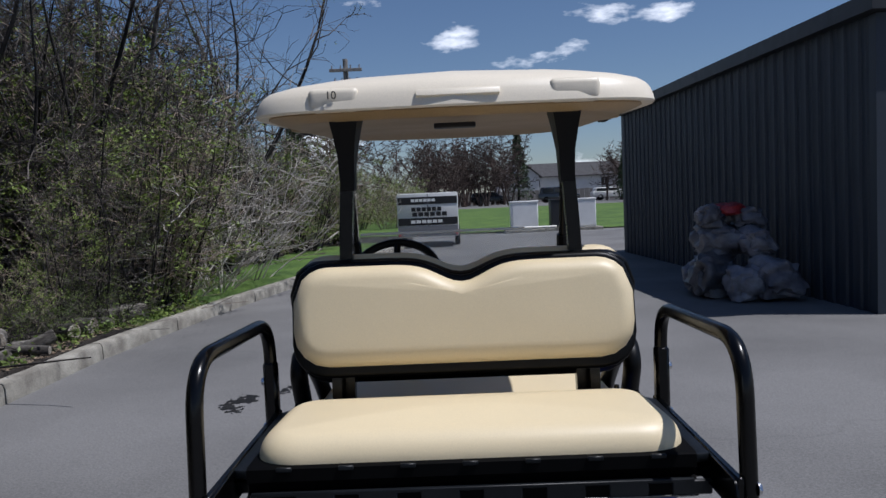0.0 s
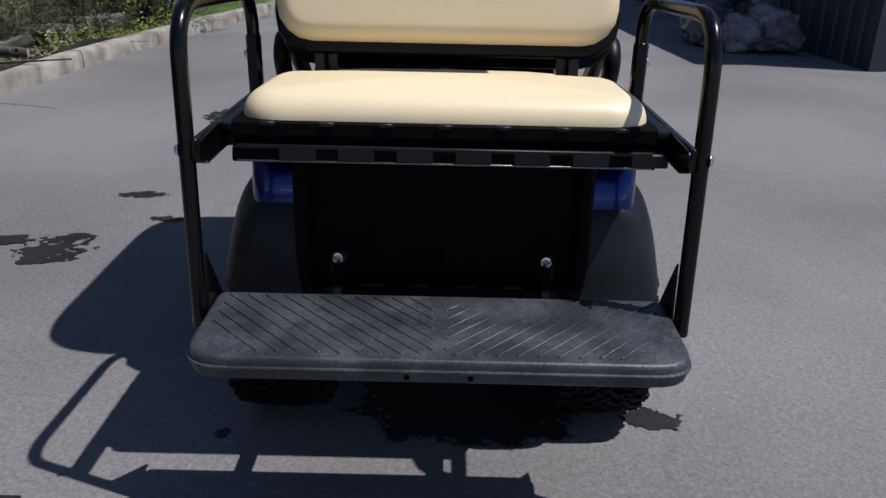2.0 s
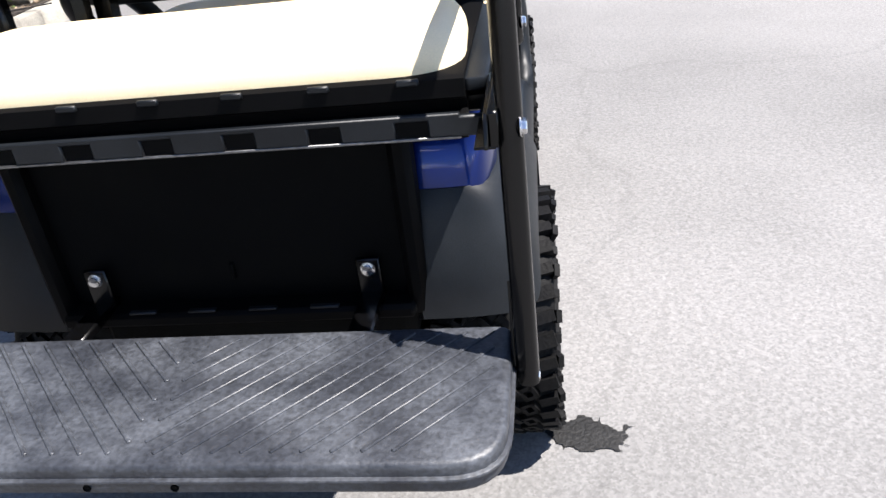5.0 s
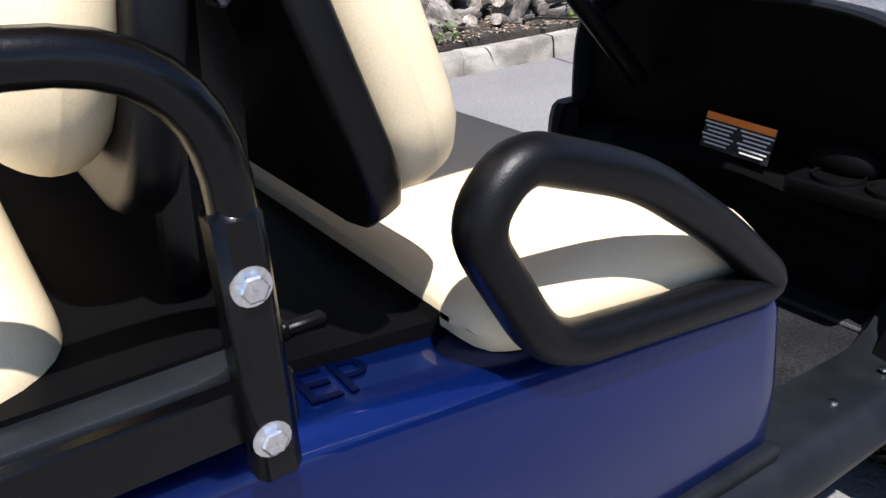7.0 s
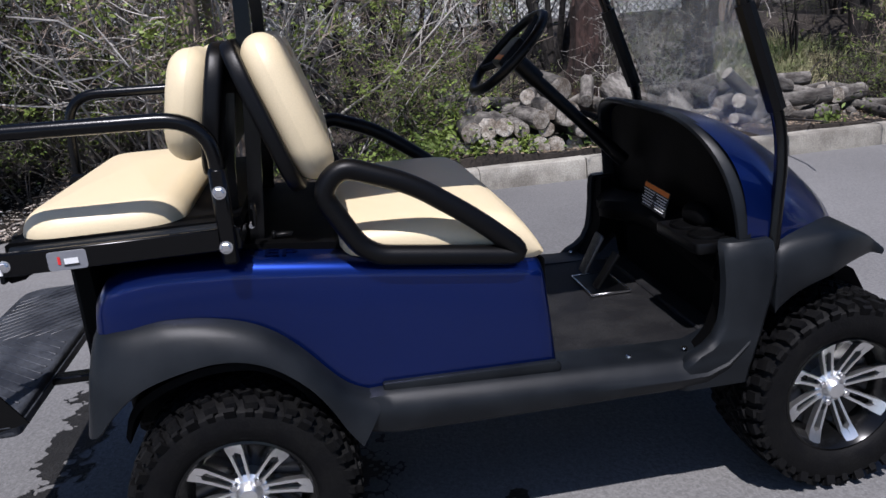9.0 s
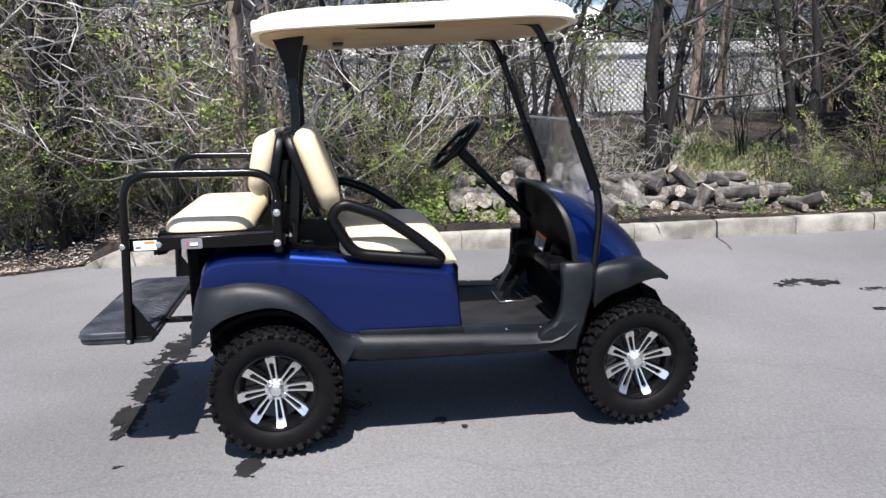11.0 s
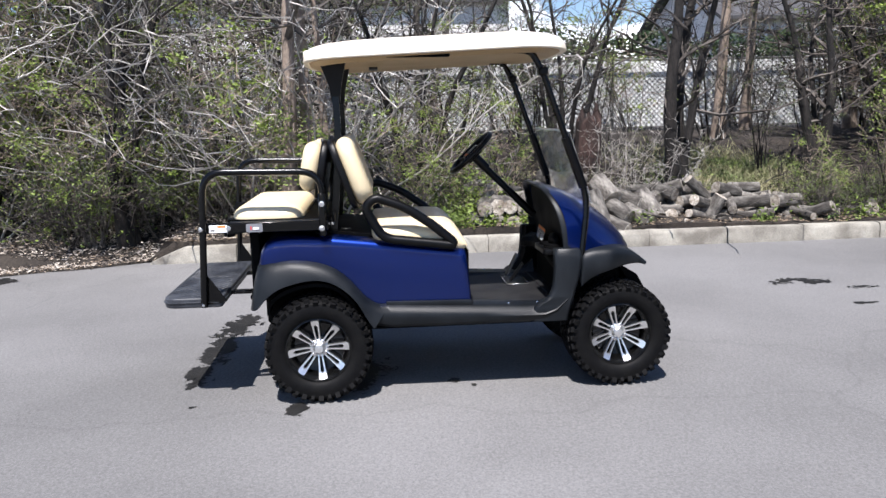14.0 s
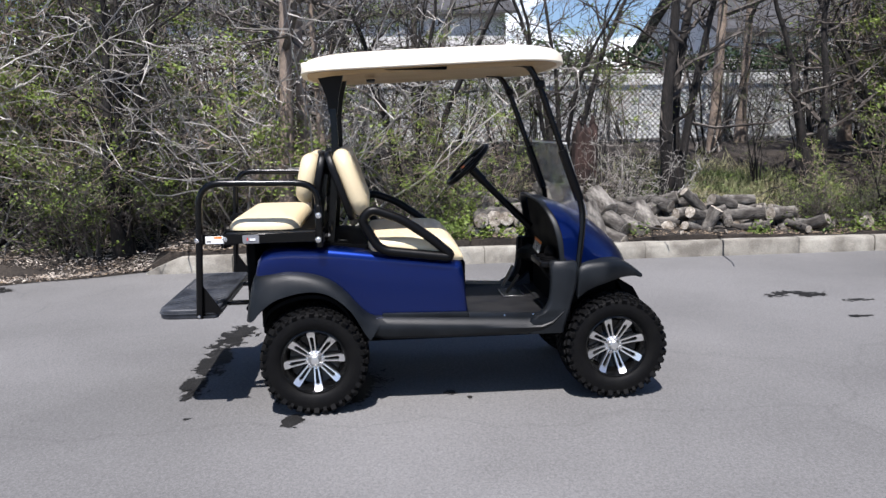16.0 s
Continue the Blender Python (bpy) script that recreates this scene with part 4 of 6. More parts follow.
# front cushion
rings = []
def fseat(y):
    t = (y - 0.305) / 0.515
    top = 0.922 + 0.012 * math.sin(math.pi * min(1, t * 0.9 + 0.1)) - (0.10 * max(0, (t - 0.78) / 0.22) ** 2.4)
    bot = 0.868 - 0.072 * t
    return top, bot
b = B()
ysf = [0.305, 0.307, 0.311, 0.318, 0.33, 0.345, 0.36] + [0.39 + 0.06 * i for i in range(6)] + [0.73, 0.76, 0.785, 0.805, 0.815, 0.82]
for y in ysf:
    top, bot = fseat(y)
    e = 0 if 0.33 < y < 0.77 else (0.025 * ((0.33 - y) / 0.025) ** 2 if y < 0.34 else 0.02 * ((y - 0.77) / 0.05) ** 2)
    hw = 0.488 - e * 0.6
    if y < 0.37:
        u = (0.37 - y) / 0.066
        hw -= 0.060 * (1 - math.sqrt(max(0, 1 - u * u)))
    top -= e * 0.8 if y < 0.34 else 0
    bot += e * 0.5
    side = [(hw - 0.012, bot), (hw, bot + 0.018)]
    r = min(0.06, (top - bot) * 0.6)
    side.append((hw, top - r))
    for k in range(1, 7):
        a = math.pi / 2 * k / 6
        side.append((hw - r + r * math.cos(a), top - r + r * math.sin(a)))
    side += [(0.30, top + 0.008), (0.1, top + 0.01)]
    right = [Vector((x, y, z)) for x, z in side]
    rings.append(right + [Vector((-v.x, v.y, v.z)) for v in reversed(right)])
loft(b, rings)
part("front_seat_cushion", b, vinyl, cart, "cream vinyl front bench cushion")

# armrests
def armrest(bm):
    line = fillet([(0.515, y, z) for y, z in ((0.56, 0.851), (0.366, 0.876), (0.272, 1.042), (0.326, 1.100), (0.490, 1.040), (0.645, 0.932), (0.768, 0.824), (0.57, 0.850))], 0.06, 7)
    tube(bm, line, 0.0255, 14, closed=True, flat=1.1)
    return bm


def armbar(bm):
    return slab(bm, rounded([(0.372, 0.856), (0.738, 0.808), (0.738, 0.834), (0.382, 0.880)], 0.010, 3), 0.492, 0.532, 0.008, YZ, 3)


for a in both("armrest", armrest, blackplastic, cart, "black moulded loop armrest"):
    q = armbar(B())
    if a.name.endswith(".001"):
        mirrored(q)
    part("armrest_base", q, blackplastic, a)

# rear seat frame, grab hoops, footrest
def rail(bm):
    box(bm, (0.5335, -0.25, 0.963), (0.016, 0.66, 0.052), 0.003)
    box(bm, (0.520, -0.25, 0.938), (0.03, 0.66, 0.004), 0.001)
    return bm


rails = both("seat_frame_rail", rail, blackpaint, cart, "black steel seat frame rail")
for sx in (1, -1):
    st = part("rail_sticker", box(B(), (0.5427 * sx, -0.490, 0.961), (0.002, 0.092, 0.040), 0.0008), label_white, rails[0 if sx > 0 else 1], "white caution sticker with orange mark")
    part("caution_band", box(B(), (0.5440 * sx, -0.472, 0.973), (0.0012, 0.04, 0.010)), label_orange, st)
    part("caution_print", box(B(), (0.5440 * sx, -0.518, 0.953), (0.0012, 0.02, 0.006)), ink, st)
    st = part("maker_plate", slab(B(), rounded([(-0.346, 0.938), (-0.261, 0.938), (-0.261, 0.982), (-0.346, 0.982)], 0.008, 3), 0.5415, 0.5440, 0.0004, YZ, 1) if sx > 0 else mirrored(slab(B(), rounded([(-0.346, 0.938), (-0.261, 0.938), (-0.261, 0.982), (-0.346, 0.982)], 0.008, 3), 0.5415, 0.5440, 0.0004, YZ, 1)), label_grey, rails[0 if sx > 0 else 1], "grey maker's plate")
    part("plate_mark", box(B(), (0.5448 * sx, -0.321, 0.961), (0.001, 0.006, 0.018)), label_red, st)
    part("plate_bar", box(B(), (0.5448 * sx, -0.295, 0.958), (0.001, 0.03, 0.013)), label_white, st)
    part("plate_bar", box(B(), (0.5448 * sx, -0.295, 0.949), (0.001, 0.034, 0.004)), ink, st)


def hoop(bm):
    line = fillet([(0.545, 0.048, 0.915), (0.545, 0.056, 1.245), (0.553, -0.550, 1.258), (0.557, -0.586, 0.55)], 0.115, 9)
    tube(bm, line, 0.018, 12)
    return bm


hoops = both("grab_hoop", hoop, blackpaint, cart, "glossy black bent steel grab hoop")
for sx in (1, -1):
    h = hoops[0 if sx > 0 else 1]
    for (y, z, r, x0) in ((0.047, 0.950, 0.0135, 0.5625), (0.051, 1.078, 0.0135, 0.5625), (-0.571, 0.963, 0.013, 0.568), (-0.438, 0.962, 0.012, 0.5415), (-0.586, 0.562, 0.010, 0.566)):
        b = B()
        lathe(b, [(r * 1.15, 0.0), (r * 1.15, 0.002), (r * 0.6, 0.0025), (0.0005, 0.0025)], 16, "x")
        lathe(b, [(r * 0.84, 0.002), (r * 0.84, 0.008), (r * 0.70, 0.0095), (0.0005, 0.0095)], 6, "x")
        bmesh.ops.translate(b, verts=b.verts, vec=(x0, y, z))
        if sx < 0:
            mirrored(b)
        part("bolt", b, chrome, h)
    b = B()
    box(b, (0.545 * sx, 0.0515, 1.020), (0.038, 0.038, 0.23), 0.008)
    part("hoop_leg", b, blackpaint, h)
    for q in (slab(B(), rounded([(-0.60, 0.940), (-0.40, 0.930), (-0.40, 0.990), (-0.58, 0.985)], 0.01, 2), 0.520, 0.526, 0.001, YZ, 1), slab(B(), [Vector((-0.585, 0.555)), Vector((-0.47, 0.575)), Vector((-0.565, 0.72))], 0.534, 0.539, 0.0005, YZ, 1)):
        if sx < 0:
            mirrored(q)
        part("gusset", q, blackpaint, h)
b = B()
box(b, (0, 0.062, 0.952), (1.05, 0.036, 0.04), 0.004)
box(b, (0, -0.40, 0.947), (1.06, 0.03, 0.03), 0.004)
part("seat_crossbar", b, blackpaint, cart)
b = B()
loft(b, [[Vector((x, y, z)) for y, z in ((0.0, 0.885), (0.315, 0.862), (0.315, 0.896), (0.305, 0.898), (0.295, 0.889), (0.03, 0.915), (0.0, 0.915))] for x in (-0.405, -0.40, 0.40, 0.405)])
part("bench_tray", b, wellblack, cart, "black plastic tray between the seats")
b = B()
tube(b, [(0.43, 0.105, 0.96), (0.43, 0.105, 0.995), (0.43, 0.107, 1.015)], [0.006, 0.009, 0.007], 8)
part("seat_hook", b, blackpaint, cart)

b = box(B(), (0.355, 0.165, 0.912), (0.016, 0.052, 0.012), 0.003)
box(b, (0.355, 0.142, 0.914), (0.024, 0.010, 0.018), 0.003)
part("tray_latch", b, blackplastic, cart, "small black tray latch")

# slotted seat pan
b = B()
rings = []
pan = [(-0.438, 1), (-0.448, 0.996), (-0.450, 0.969), (-0.436, 0.962), (-0.432, 0.946), (-0.455, 0.939), (-0.462, 0.914), (-0.452, 0.906), (-0.42, 0.912), (-0.40, 0.969), (0.05, 0.969), (0.085, 0.984), (0.08, 1.004), (0.06, 0.996)]
loft(b, [[Vector((x, y, z)) for y, z in pan] for x in (-0.487, -0.48, 0.48, 0.487)])
panob = part("seat_pan", b, wellblack, cart, "black slotted plastic seat pan")
for i in range(7):
    x = -0.404 + 0.1347 * i
    b = B()
    box(b, (x, -0.452, 0.996), (0.034, 0.008, 0.010), 0.002)
    part("pan_tab", b, plastic, panob)
    b = B()
    box(b, (x, -0.4565, 0.93), (0.062, 0.009, 0.030), 0.003)
    part("pan_slot", b, wellblack, panob)
    part("pan_rib", box(B(), (x + 0.0674, -0.4595, 0.929), (0.086, 0.012, 0.032), 0.003), plastic, panob)
part("pan_band", box(B(), (0, -0.4595, 0.9445), (0.954, 0.012, 0.009), 0.002), plastic, panob)
# pale steel-coloured strip stands in for the highlight along the pan's lower lip
part("pan_edge", box(B(), (0, -0.4625, 0.9115), (0.954, 0.004, 0.0045), 0.001), steel, panob)
for sx in (1, -1):
    b = slab(B(), rounded([(0.484, -0.44), (0.522, -0.43), (0.522, 0.045), (0.40, 0.085), (0.40, 0.035), (0.47, 0.02)], [0.012, 0.012, 0.035, 0.012, 0.012, 0.012], 3), 0.972, 0.992, 0.004, Matrix(), 2)
    if sx < 0:
        mirrored(b)
    part("pan_lip", b, plastic, panob, "grey rim of the seat pan")

# footrest
b = slab(B(), rounded([(-0.53, -0.81), (0.53, -0.81), (0.535, -0.497), (-0.535, -0.497)], [0.085, 0.085, 0.03, 0.03], 7), 0.540, 0.595, 0.010, Matrix(), 3)
foot = part("footrest", b, footmat, cart, "scuffed dark grey plastic footrest with chevron ribs")
b = slab(B(), rounded([(-0.536, -0.817), (0.536, -0.817), (0.54, -0.492), (-0.54, -0.492)], [0.09, 0.09, 0.03, 0.03], 7), 0.567, 0.574, 0.003, Matrix(), 2)
part("footrest_lip", b, footmat, foot)
for sx in (-1, 1):
    for i in range(15):
        x0 = 0.03 + 0.043 * i
        p0, p1 = Vector((x0, -0.515, 0.5955)), Vector((x0 - 0.255, -0.785, 0.5955))
        def clip(a, c):
            if c.x < 0.012:
                t = (a.x - 0.012) / (a.x - c.x)
                c = a.lerp(c, t)
            if a.x > 0.505:
                t = (a.x - 0.505) / (a.x - c.x)
                a = a.lerp(c, t)
            return a, c
        a, c = clip(p0, p1)
        if (a - c).length < 0.04 or a.x < 0.012:
            continue
        b = B()
        d = (c - a).normalized()
        mm = Matrix.Translation((a + c) / 2) @ d.to_track_quat("X", "Z").to_matrix().to_4x4()
        box(b, (0, 0, 0), ((a - c).length, 0.007, 0.005), 0.0015, mm)
        if sx < 0:
            mirrored(b)
        part("rib", b, footmat, foot)
for x in (-0.066, 0.066):
    b = lathe(B(), [(0.006, 0), (0.006, 0.002), (0.0005, 0.002)], 12, "y")
    bmesh.ops.translate(b, verts=b.verts, vec=(x, -0.8125, 0.556))
    part("drain_hole", b, dark, foot)
for sx in (-1, 1):
    b = B()
    box(b, (0.268 * sx, -0.41, 0.565), (0.045, 0.17, 0.02), 0.004)
    box(b, (0.268 * sx, -0.345, 0.60), (0.045, 0.012, 0.09), 0.003)
    br = part("footrest_bracket", b, blackpaint, cart)
    b = lathe(B(), [(0.014, 0.0), (0.014, -0.002), (0.010, -0.003), (0.010, -0.010), (0.0005, -0.011)], 12, "y")
    bmesh.ops.translate(b, verts=b.verts, vec=(0.268 * sx, -0.3505, 0.625))
    part("bolt", b, chrome, br)

# wheels
def wheel(name, at, sx, turn):
    """A wheel with its hub axis along x; the dished face looks along +x."""
    w = part(name, lathe(B(), [(0.164, -0.115), (0.17, -0.11), (0.15, -0.09), (0.146, 0.02), (0.158, 0.09), (0.174, 0.108), (0.176, 0.116), (0.170, 0.118), (0.152, 0.092), (0.135, 0.040), (0.06, 0.018), (0.0005, 0.018)], 40), gloss_black, cart, "gloss black alloy wheel with machined spokes and knobbly tyre")
    b = lathe(B(), [(0.166, -0.105), (0.185, -0.125), (0.225, -0.135), (0.258, -0.128), (0.272, -0.110), (0.278, -0.06), (0.279, 0.0), (0.278, 0.06), (0.272, 0.110), (0.258, 0.128), (0.225, 0.136), (0.195, 0.130), (0.178, 0.118), (0.168, 0.10)], 56)
    ty = part("tyre", b, rubber, w, "knobbly all-terrain tyre")
    b = B()
    nb = 36
    for k in range(nb):
        a = 2 * math.pi * k / nb
        for side in (-1, 1):
            a2 = a + (math.pi / nb if side > 0 else 0)
            def lug(cx, da, sz, rot, rr=0.282):
                mm = Matrix.Rotation(a2 + da, 4, "X") @ Matrix.Translation((cx, 0, rr)) @ Matrix.Rotation(rot, 4, "Z")
                bmesh.ops.create_cube(b, size=1, matrix=mm @ Matrix.Diagonal((*sz, 1)))
            lug(side * 0.108, 0.0, (0.040, 0.023 if k % 2 else 0.029, 0.018), side * 0.25, 0.2755)
            # hollow square block
            for ox, oy, lx, ly in ((-0.0125, 0, 0.009, 0.036), (0.0125, 0, 0.009, 0.036), (0, -0.0135, 0.034, 0.009), (0, 0.0135, 0.034, 0.009)):
                mm = Matrix.Rotation(a2 + 0.07, 4, "X") @ Matrix.Translation((side * 0.066, 0, 0.281)) @ Matrix.Rotation(side * 0.5, 4, "Z") @ Matrix.Translation((ox, oy, 0))
                bmesh.ops.create_cube(b, size=1, matrix=mm @ Matrix.Diagonal((lx, ly, 0.018, 1)))
            # centre chevron
            lug(side * 0.030, 0.03, (0.042, 0.014, 0.018), side * -0.75, 0.2835)
            lug(side * 0.010, -0.045, (0.036, 0.012, 0.018), side * 0.75, 0.2838)
            # shoulder lug that runs down the side wall
            mm = Matrix.Rotation(a2, 4, "X") @ Matrix.Translation((side * 0.128, 0, 0.256)) @ Matrix.Rotation(side * 0.45, 4, "Y")
            bmesh.ops.create_cube(b, size=1, matrix=mm @ Matrix.Diagonal((0.012, 0.026 if k % 2 else 0.018, 0.040 if k % 2 else 0.026, 1)))
    tr = part("tread", b, rubber, ty)
    # eight twin-bar spokes
    for k in range(8):
        a = 2 * math.pi * k / 8
        b = B()
        rot = Matrix.Rotation(a, 4, "X")
        for s in (-1, 1):
            rings = []
            for r, x, wd, off in ((0.036, 0.066, 0.007, 0.009), (0.09, 0.078, 0.0075, 0.0125), (0.126, 0.088, 0.008, 0.0145), (0.134, 0.091, 0.019, 0.0105), (0.150, 0.099, 0.021, 0.0105), (0.163, 0.108, 0.019, 0.0095)):
                rings.append([rot @ Vector((x - 0.02, s * off - wd / 2, r)), rot @ Vector((x - 0.02, s * off + wd / 2, r)), rot @ Vector((x, s * off + wd / 2, r)), rot @ Vector((x, s * off - wd / 2, r))])
            loft(b, rings)
        part("spoke", b, machined, w, "bright machined twin spoke")
    b = lathe(B(), [(0.052, 0.018), (0.050, 0.058), (0.034, 0.066), (0.030, 0.080), (0.022, 0.088), (0.0005, 0.090)], 24)
    part("hub_cap", b, machined, w)
    for k in range(4):
        b = lathe(B(), [(0.011, 0.05), (0.011, 0.078), (0.008, 0.082), (0.0005, 0.082)], 8)
        a = math.pi / 4 + math.pi / 2 * k
        bmesh.ops.translate(b, verts=b.verts, vec=(0, 0.042 * math.cos(a), 0.042 * math.sin(a)))
        part("lug_nut", b, chrome, w)
    w.matrix_world = Matrix.Translation(at) @ Matrix.Rotation(0 if sx > 0 else math.pi, 4, "Z") @ Matrix.Rotation(turn, 4, "X")
    return w


wheel("wheel", (0.474, 0.0, 0.2935), 1, 0.1)
wheel("wheel", (-0.474, 0.0, 0.2935), -1, 0.5)
wheel("wheel", (0.426, 1.664, 0.2935), 1, 0.3)
wheel("wheel", (-0.426, 1.664, 0.2935), -1, 0.2)


# ---- woods ----


def mesh_from(name, verts, faces, material, parent, label=""):
    me = bpy.data.meshes.new(name)
    me.from_pydata([tuple(v) for v in verts], [], faces)
    me.materials.append(material)
    ob = new(name, me)
    if parent:
        ob.parent = parent
    if label:
        ob["label"] = label
    return ob


def limb(verts, faces, pts, radii, n):
    """A tapered limb as a ring of n corners a point."""
    base = len(verts)
    side = Vector((1, 0.3, 0.1))
    for i, p in enumerate(pts):
        d = (pts[min(i + 1, len(pts) - 1)] - pts[max(i - 1, 0)])
        d = d.normalized() if d.length > 1e-9 else Vector((0, 0, 1))
        s = (side - d * side.dot(d))
        s = s.normalized() if s.length > 0.05 else d.orthogonal().normalized()
        t = d.cross(s)
        for k in range(n):
            a = 2 * math.pi * k / n
            verts.append(p + (s * math.cos(a) + t * math.sin(a)) * radii[i])
    for i in range(len(pts) - 1):
        for k in range(n):
            j = (k + 1) % n
            faces.append((base + i * n + k, base + i * n + j, base + (i + 1) * n + j, base + (i + 1) * n + k))


def wander(rng, start, heading, length, steps, crook, lift):
    p, d = start.copy(), heading.normalized()
    pts = [p.copy()]
    for _ in range(steps):
        d = (d + Vector((rng.uniform(-1, 1), rng.uniform(-1, 1), rng.uniform(-1, 1))) * crook + Vector((0, 0, lift))).normalized()
        p = p + d * (length / steps)
        pts.append(p.copy())
    return pts


def leaf(verts, faces, p, rng, size):
    u = Vector((rng.uniform(-1, 1), rng.uniform(-1, 1), rng.uniform(-0.6, 0.6))).normalized()
    w = u.orthogonal().normalized()
    w = (w * math.cos(rng.uniform(0, 6.28)) + u.cross(w) * math.sin(rng.uniform(0, 6.28))).normalized()
    n = len(verts)
    verts += [p, p + u * size * 0.5 + w * size * 0.22, p + u * size, p + u * size * 0.5 - w * size * 0.22]
    faces.append((n, n + 1, n + 2, n + 3))


def plant(name, label, category, seed, stems, height, spread, trunk_r, bark_m, leaf_n, branches=9, twigs=7, leafy=0.031, lean=(0, 0), fork=0.25, crook=0.16, group="", sub=True, thin=0.0026, crown_m=None, leaf_m=None):
    """A bare spring tree or shrub: stems, branches, twigs and young leaves."""
    rng = random.Random(seed)
    ob = thing(name, label, category, group=group)
    tv, tf, cv, cf, lv, lf = [], [], [], [], [], []
    tips = []
    for s in range(stems):
        ang = rng.uniform(0, 6.28)
        out = spread * rng.uniform(0.35, 1.0) if stems > 1 else 0.0
        h = height * rng.uniform(0.7, 1.05)
        head = Vector((math.cos(ang) * out + lean[0], math.sin(ang) * out + lean[1], 1))
        st = Vector((math.cos(ang) * 0.04 * stems ** 0.5, math.sin(ang) * 0.04 * stems ** 0.5, -0.12))
        pts = wander(rng, st, head, h, 9, crook * 0.6, 0.03)
        r0 = trunk_r * rng.uniform(0.6, 1.0)
        limb(tv, tf, pts, [r0 * (1 - 0.85 * (i / 9) ** 0.9) * (1.35 if i == 0 else 1) for i in range(10)], 7 if trunk_r > 0.03 else 5)
        for bnum in range(branches):
            f = fork + (1 - fork) * (bnum + rng.random()) / branches
            i = min(8, int(f * 9))
            p = pts[i].lerp(pts[i + 1], f * 9 - i)
            a = rng.uniform(0, 6.28)
            hd = Vector((math.cos(a), math.sin(a), rng.uniform(-0.1, 0.9)))
            bl = h * rng.uniform(0.18, 0.45) * (1.15 - 0.6 * f)
            bp = wander(rng, p, hd, bl, 6, crook * 1.6, 0.05)
            br = max(thin * 1.8, r0 * (1 - 0.85 * f) * rng.uniform(0.35, 0.6))
            limb(cv, cf, bp, [br * (1 - 0.8 * k / 6) for k in range(7)], 4 if trunk_r > 0.02 else 3)
            for tnum in range(twigs):
                k = rng.randint(1, 6)
                a = rng.uniform(0, 6.28)
                hd = Vector((math.cos(a), math.sin(a), rng.uniform(-0.5, 0.8))) + (bp[k] - bp[k - 1]).normalized() * 0.8
                tl = rng.uniform(0.12, 0.42) * bl
                tp = wander(rng, bp[k], hd, tl, 2, crook * 2.2, 0.0)
                tr = [max(thin, br * 0.5 * (1 - 0.7 * q / 2)) for q in range(3)]
                if sub or crook > 0.26:
                    limb(cv, cf, tp, tr, 3)
                else:
                    limb(cv, cf, [tp[0], tp[2]], [tr[0], tr[2]], 3)
                tips += tp[1:]
                if sub:
                    for _ in range(2):
                        q = rng.randint(1, 2)
                        hd = Vector((rng.uniform(-1, 1), rng.uniform(-1, 1), rng.uniform(-0.6, 0.8))) + (tp[q] - tp[q - 1]).normalized()
                        sp = wander(rng, tp[q], hd, tl * rng.uniform(0.3, 0.8), 2, crook * 2.4, 0.0)
                        limb(cv, cf, sp, [thin * 1.2, thin, thin * 0.6], 3)
                        tips += sp[1:]
    clumps = [rng.choice(tips) for _ in range(max(1, leaf_n // 22))]
    for c in clumps:
        sp = rng.uniform(0.035, 0.10)
        for _ in range(22):
            leaf(lv, lf, c + Vector((rng.gauss(0, sp), rng.gauss(0, sp), rng.gauss(0, sp * 0.8))), rng, leafy * rng.uniform(0.5, 1.3))
    mesh_from("trunk", tv, tf, bark_m, ob)
    mesh_from("crown", cv, cf, crown_m or twigm, ob)
    if leaf_n:
        mesh_from("foliage", lv, lf, leaf_m or leafm, ob, "young yellow-green leaves")
    for ch in ob.children:
        for poly in ch.data.polygons:
            poly.use_smooth = ch.name.startswith("trunk")
    return ob


SHRUB = "leafless grey-brown shrub breaking into yellow-green leaf behind the kerb"
kinds = [
    plant("shrub", SHRUB, "shrub", 11, 9, 3.3, 0.55, 0.022, darkbark, 1500, 8, 6, group="bank shrubs", sub=False, thin=0.0036, leafy=0.045),
    plant("shrub", SHRUB, "shrub", 12, 8, 2.7, 0.75, 0.018, bark, 1700, 7, 6, group="bank shrubs", sub=False, thin=0.0036, leaf_m=leafbright, leafy=0.06, crown_m=palebark),
    plant("shrub", "dense tangle of bare dark twigs on the bank", "shrub", 13, 10, 2.0, 0.95, 0.014, darkbark, 500, 7, 7, group="bank shrubs", crook=0.3, sub=False, thin=0.003, crown_m=darkbark),
    plant("shrub", SHRUB, "shrub", 14, 7, 4.3, 0.42, 0.03, darkbark, 1700, 9, 6, group="bank shrubs", sub=False, thin=0.0045, crook=0.22),
    plant("shrub", "low bramble of arching grey stems with some green", "shrub", 15, 12, 1.5, 1.3, 0.010, bark, 1800, 7, 6, group="bank shrubs", crook=0.3, sub=False, thin=0.0034),
    plant("shrub", "crooked bleached dead branches arching out of the thicket", "shrub", 16, 8, 3.4, 1.4, 0.015, bleached, 0, 7, 4, group="bank shrubs", crook=0.27, sub=False, fork=0.25, thin=0.0042, crown_m=bleached),
    plant("shrub", SHRUB, "shrub", 17, 9, 3.6, 0.6, 0.024, darkbark, 2100, 8, 6, group="bank shrubs", sub=False, thin=0.005, leafy=0.07, leaf_m=leafbright, crown_m=palebark, fork=0.08),
]
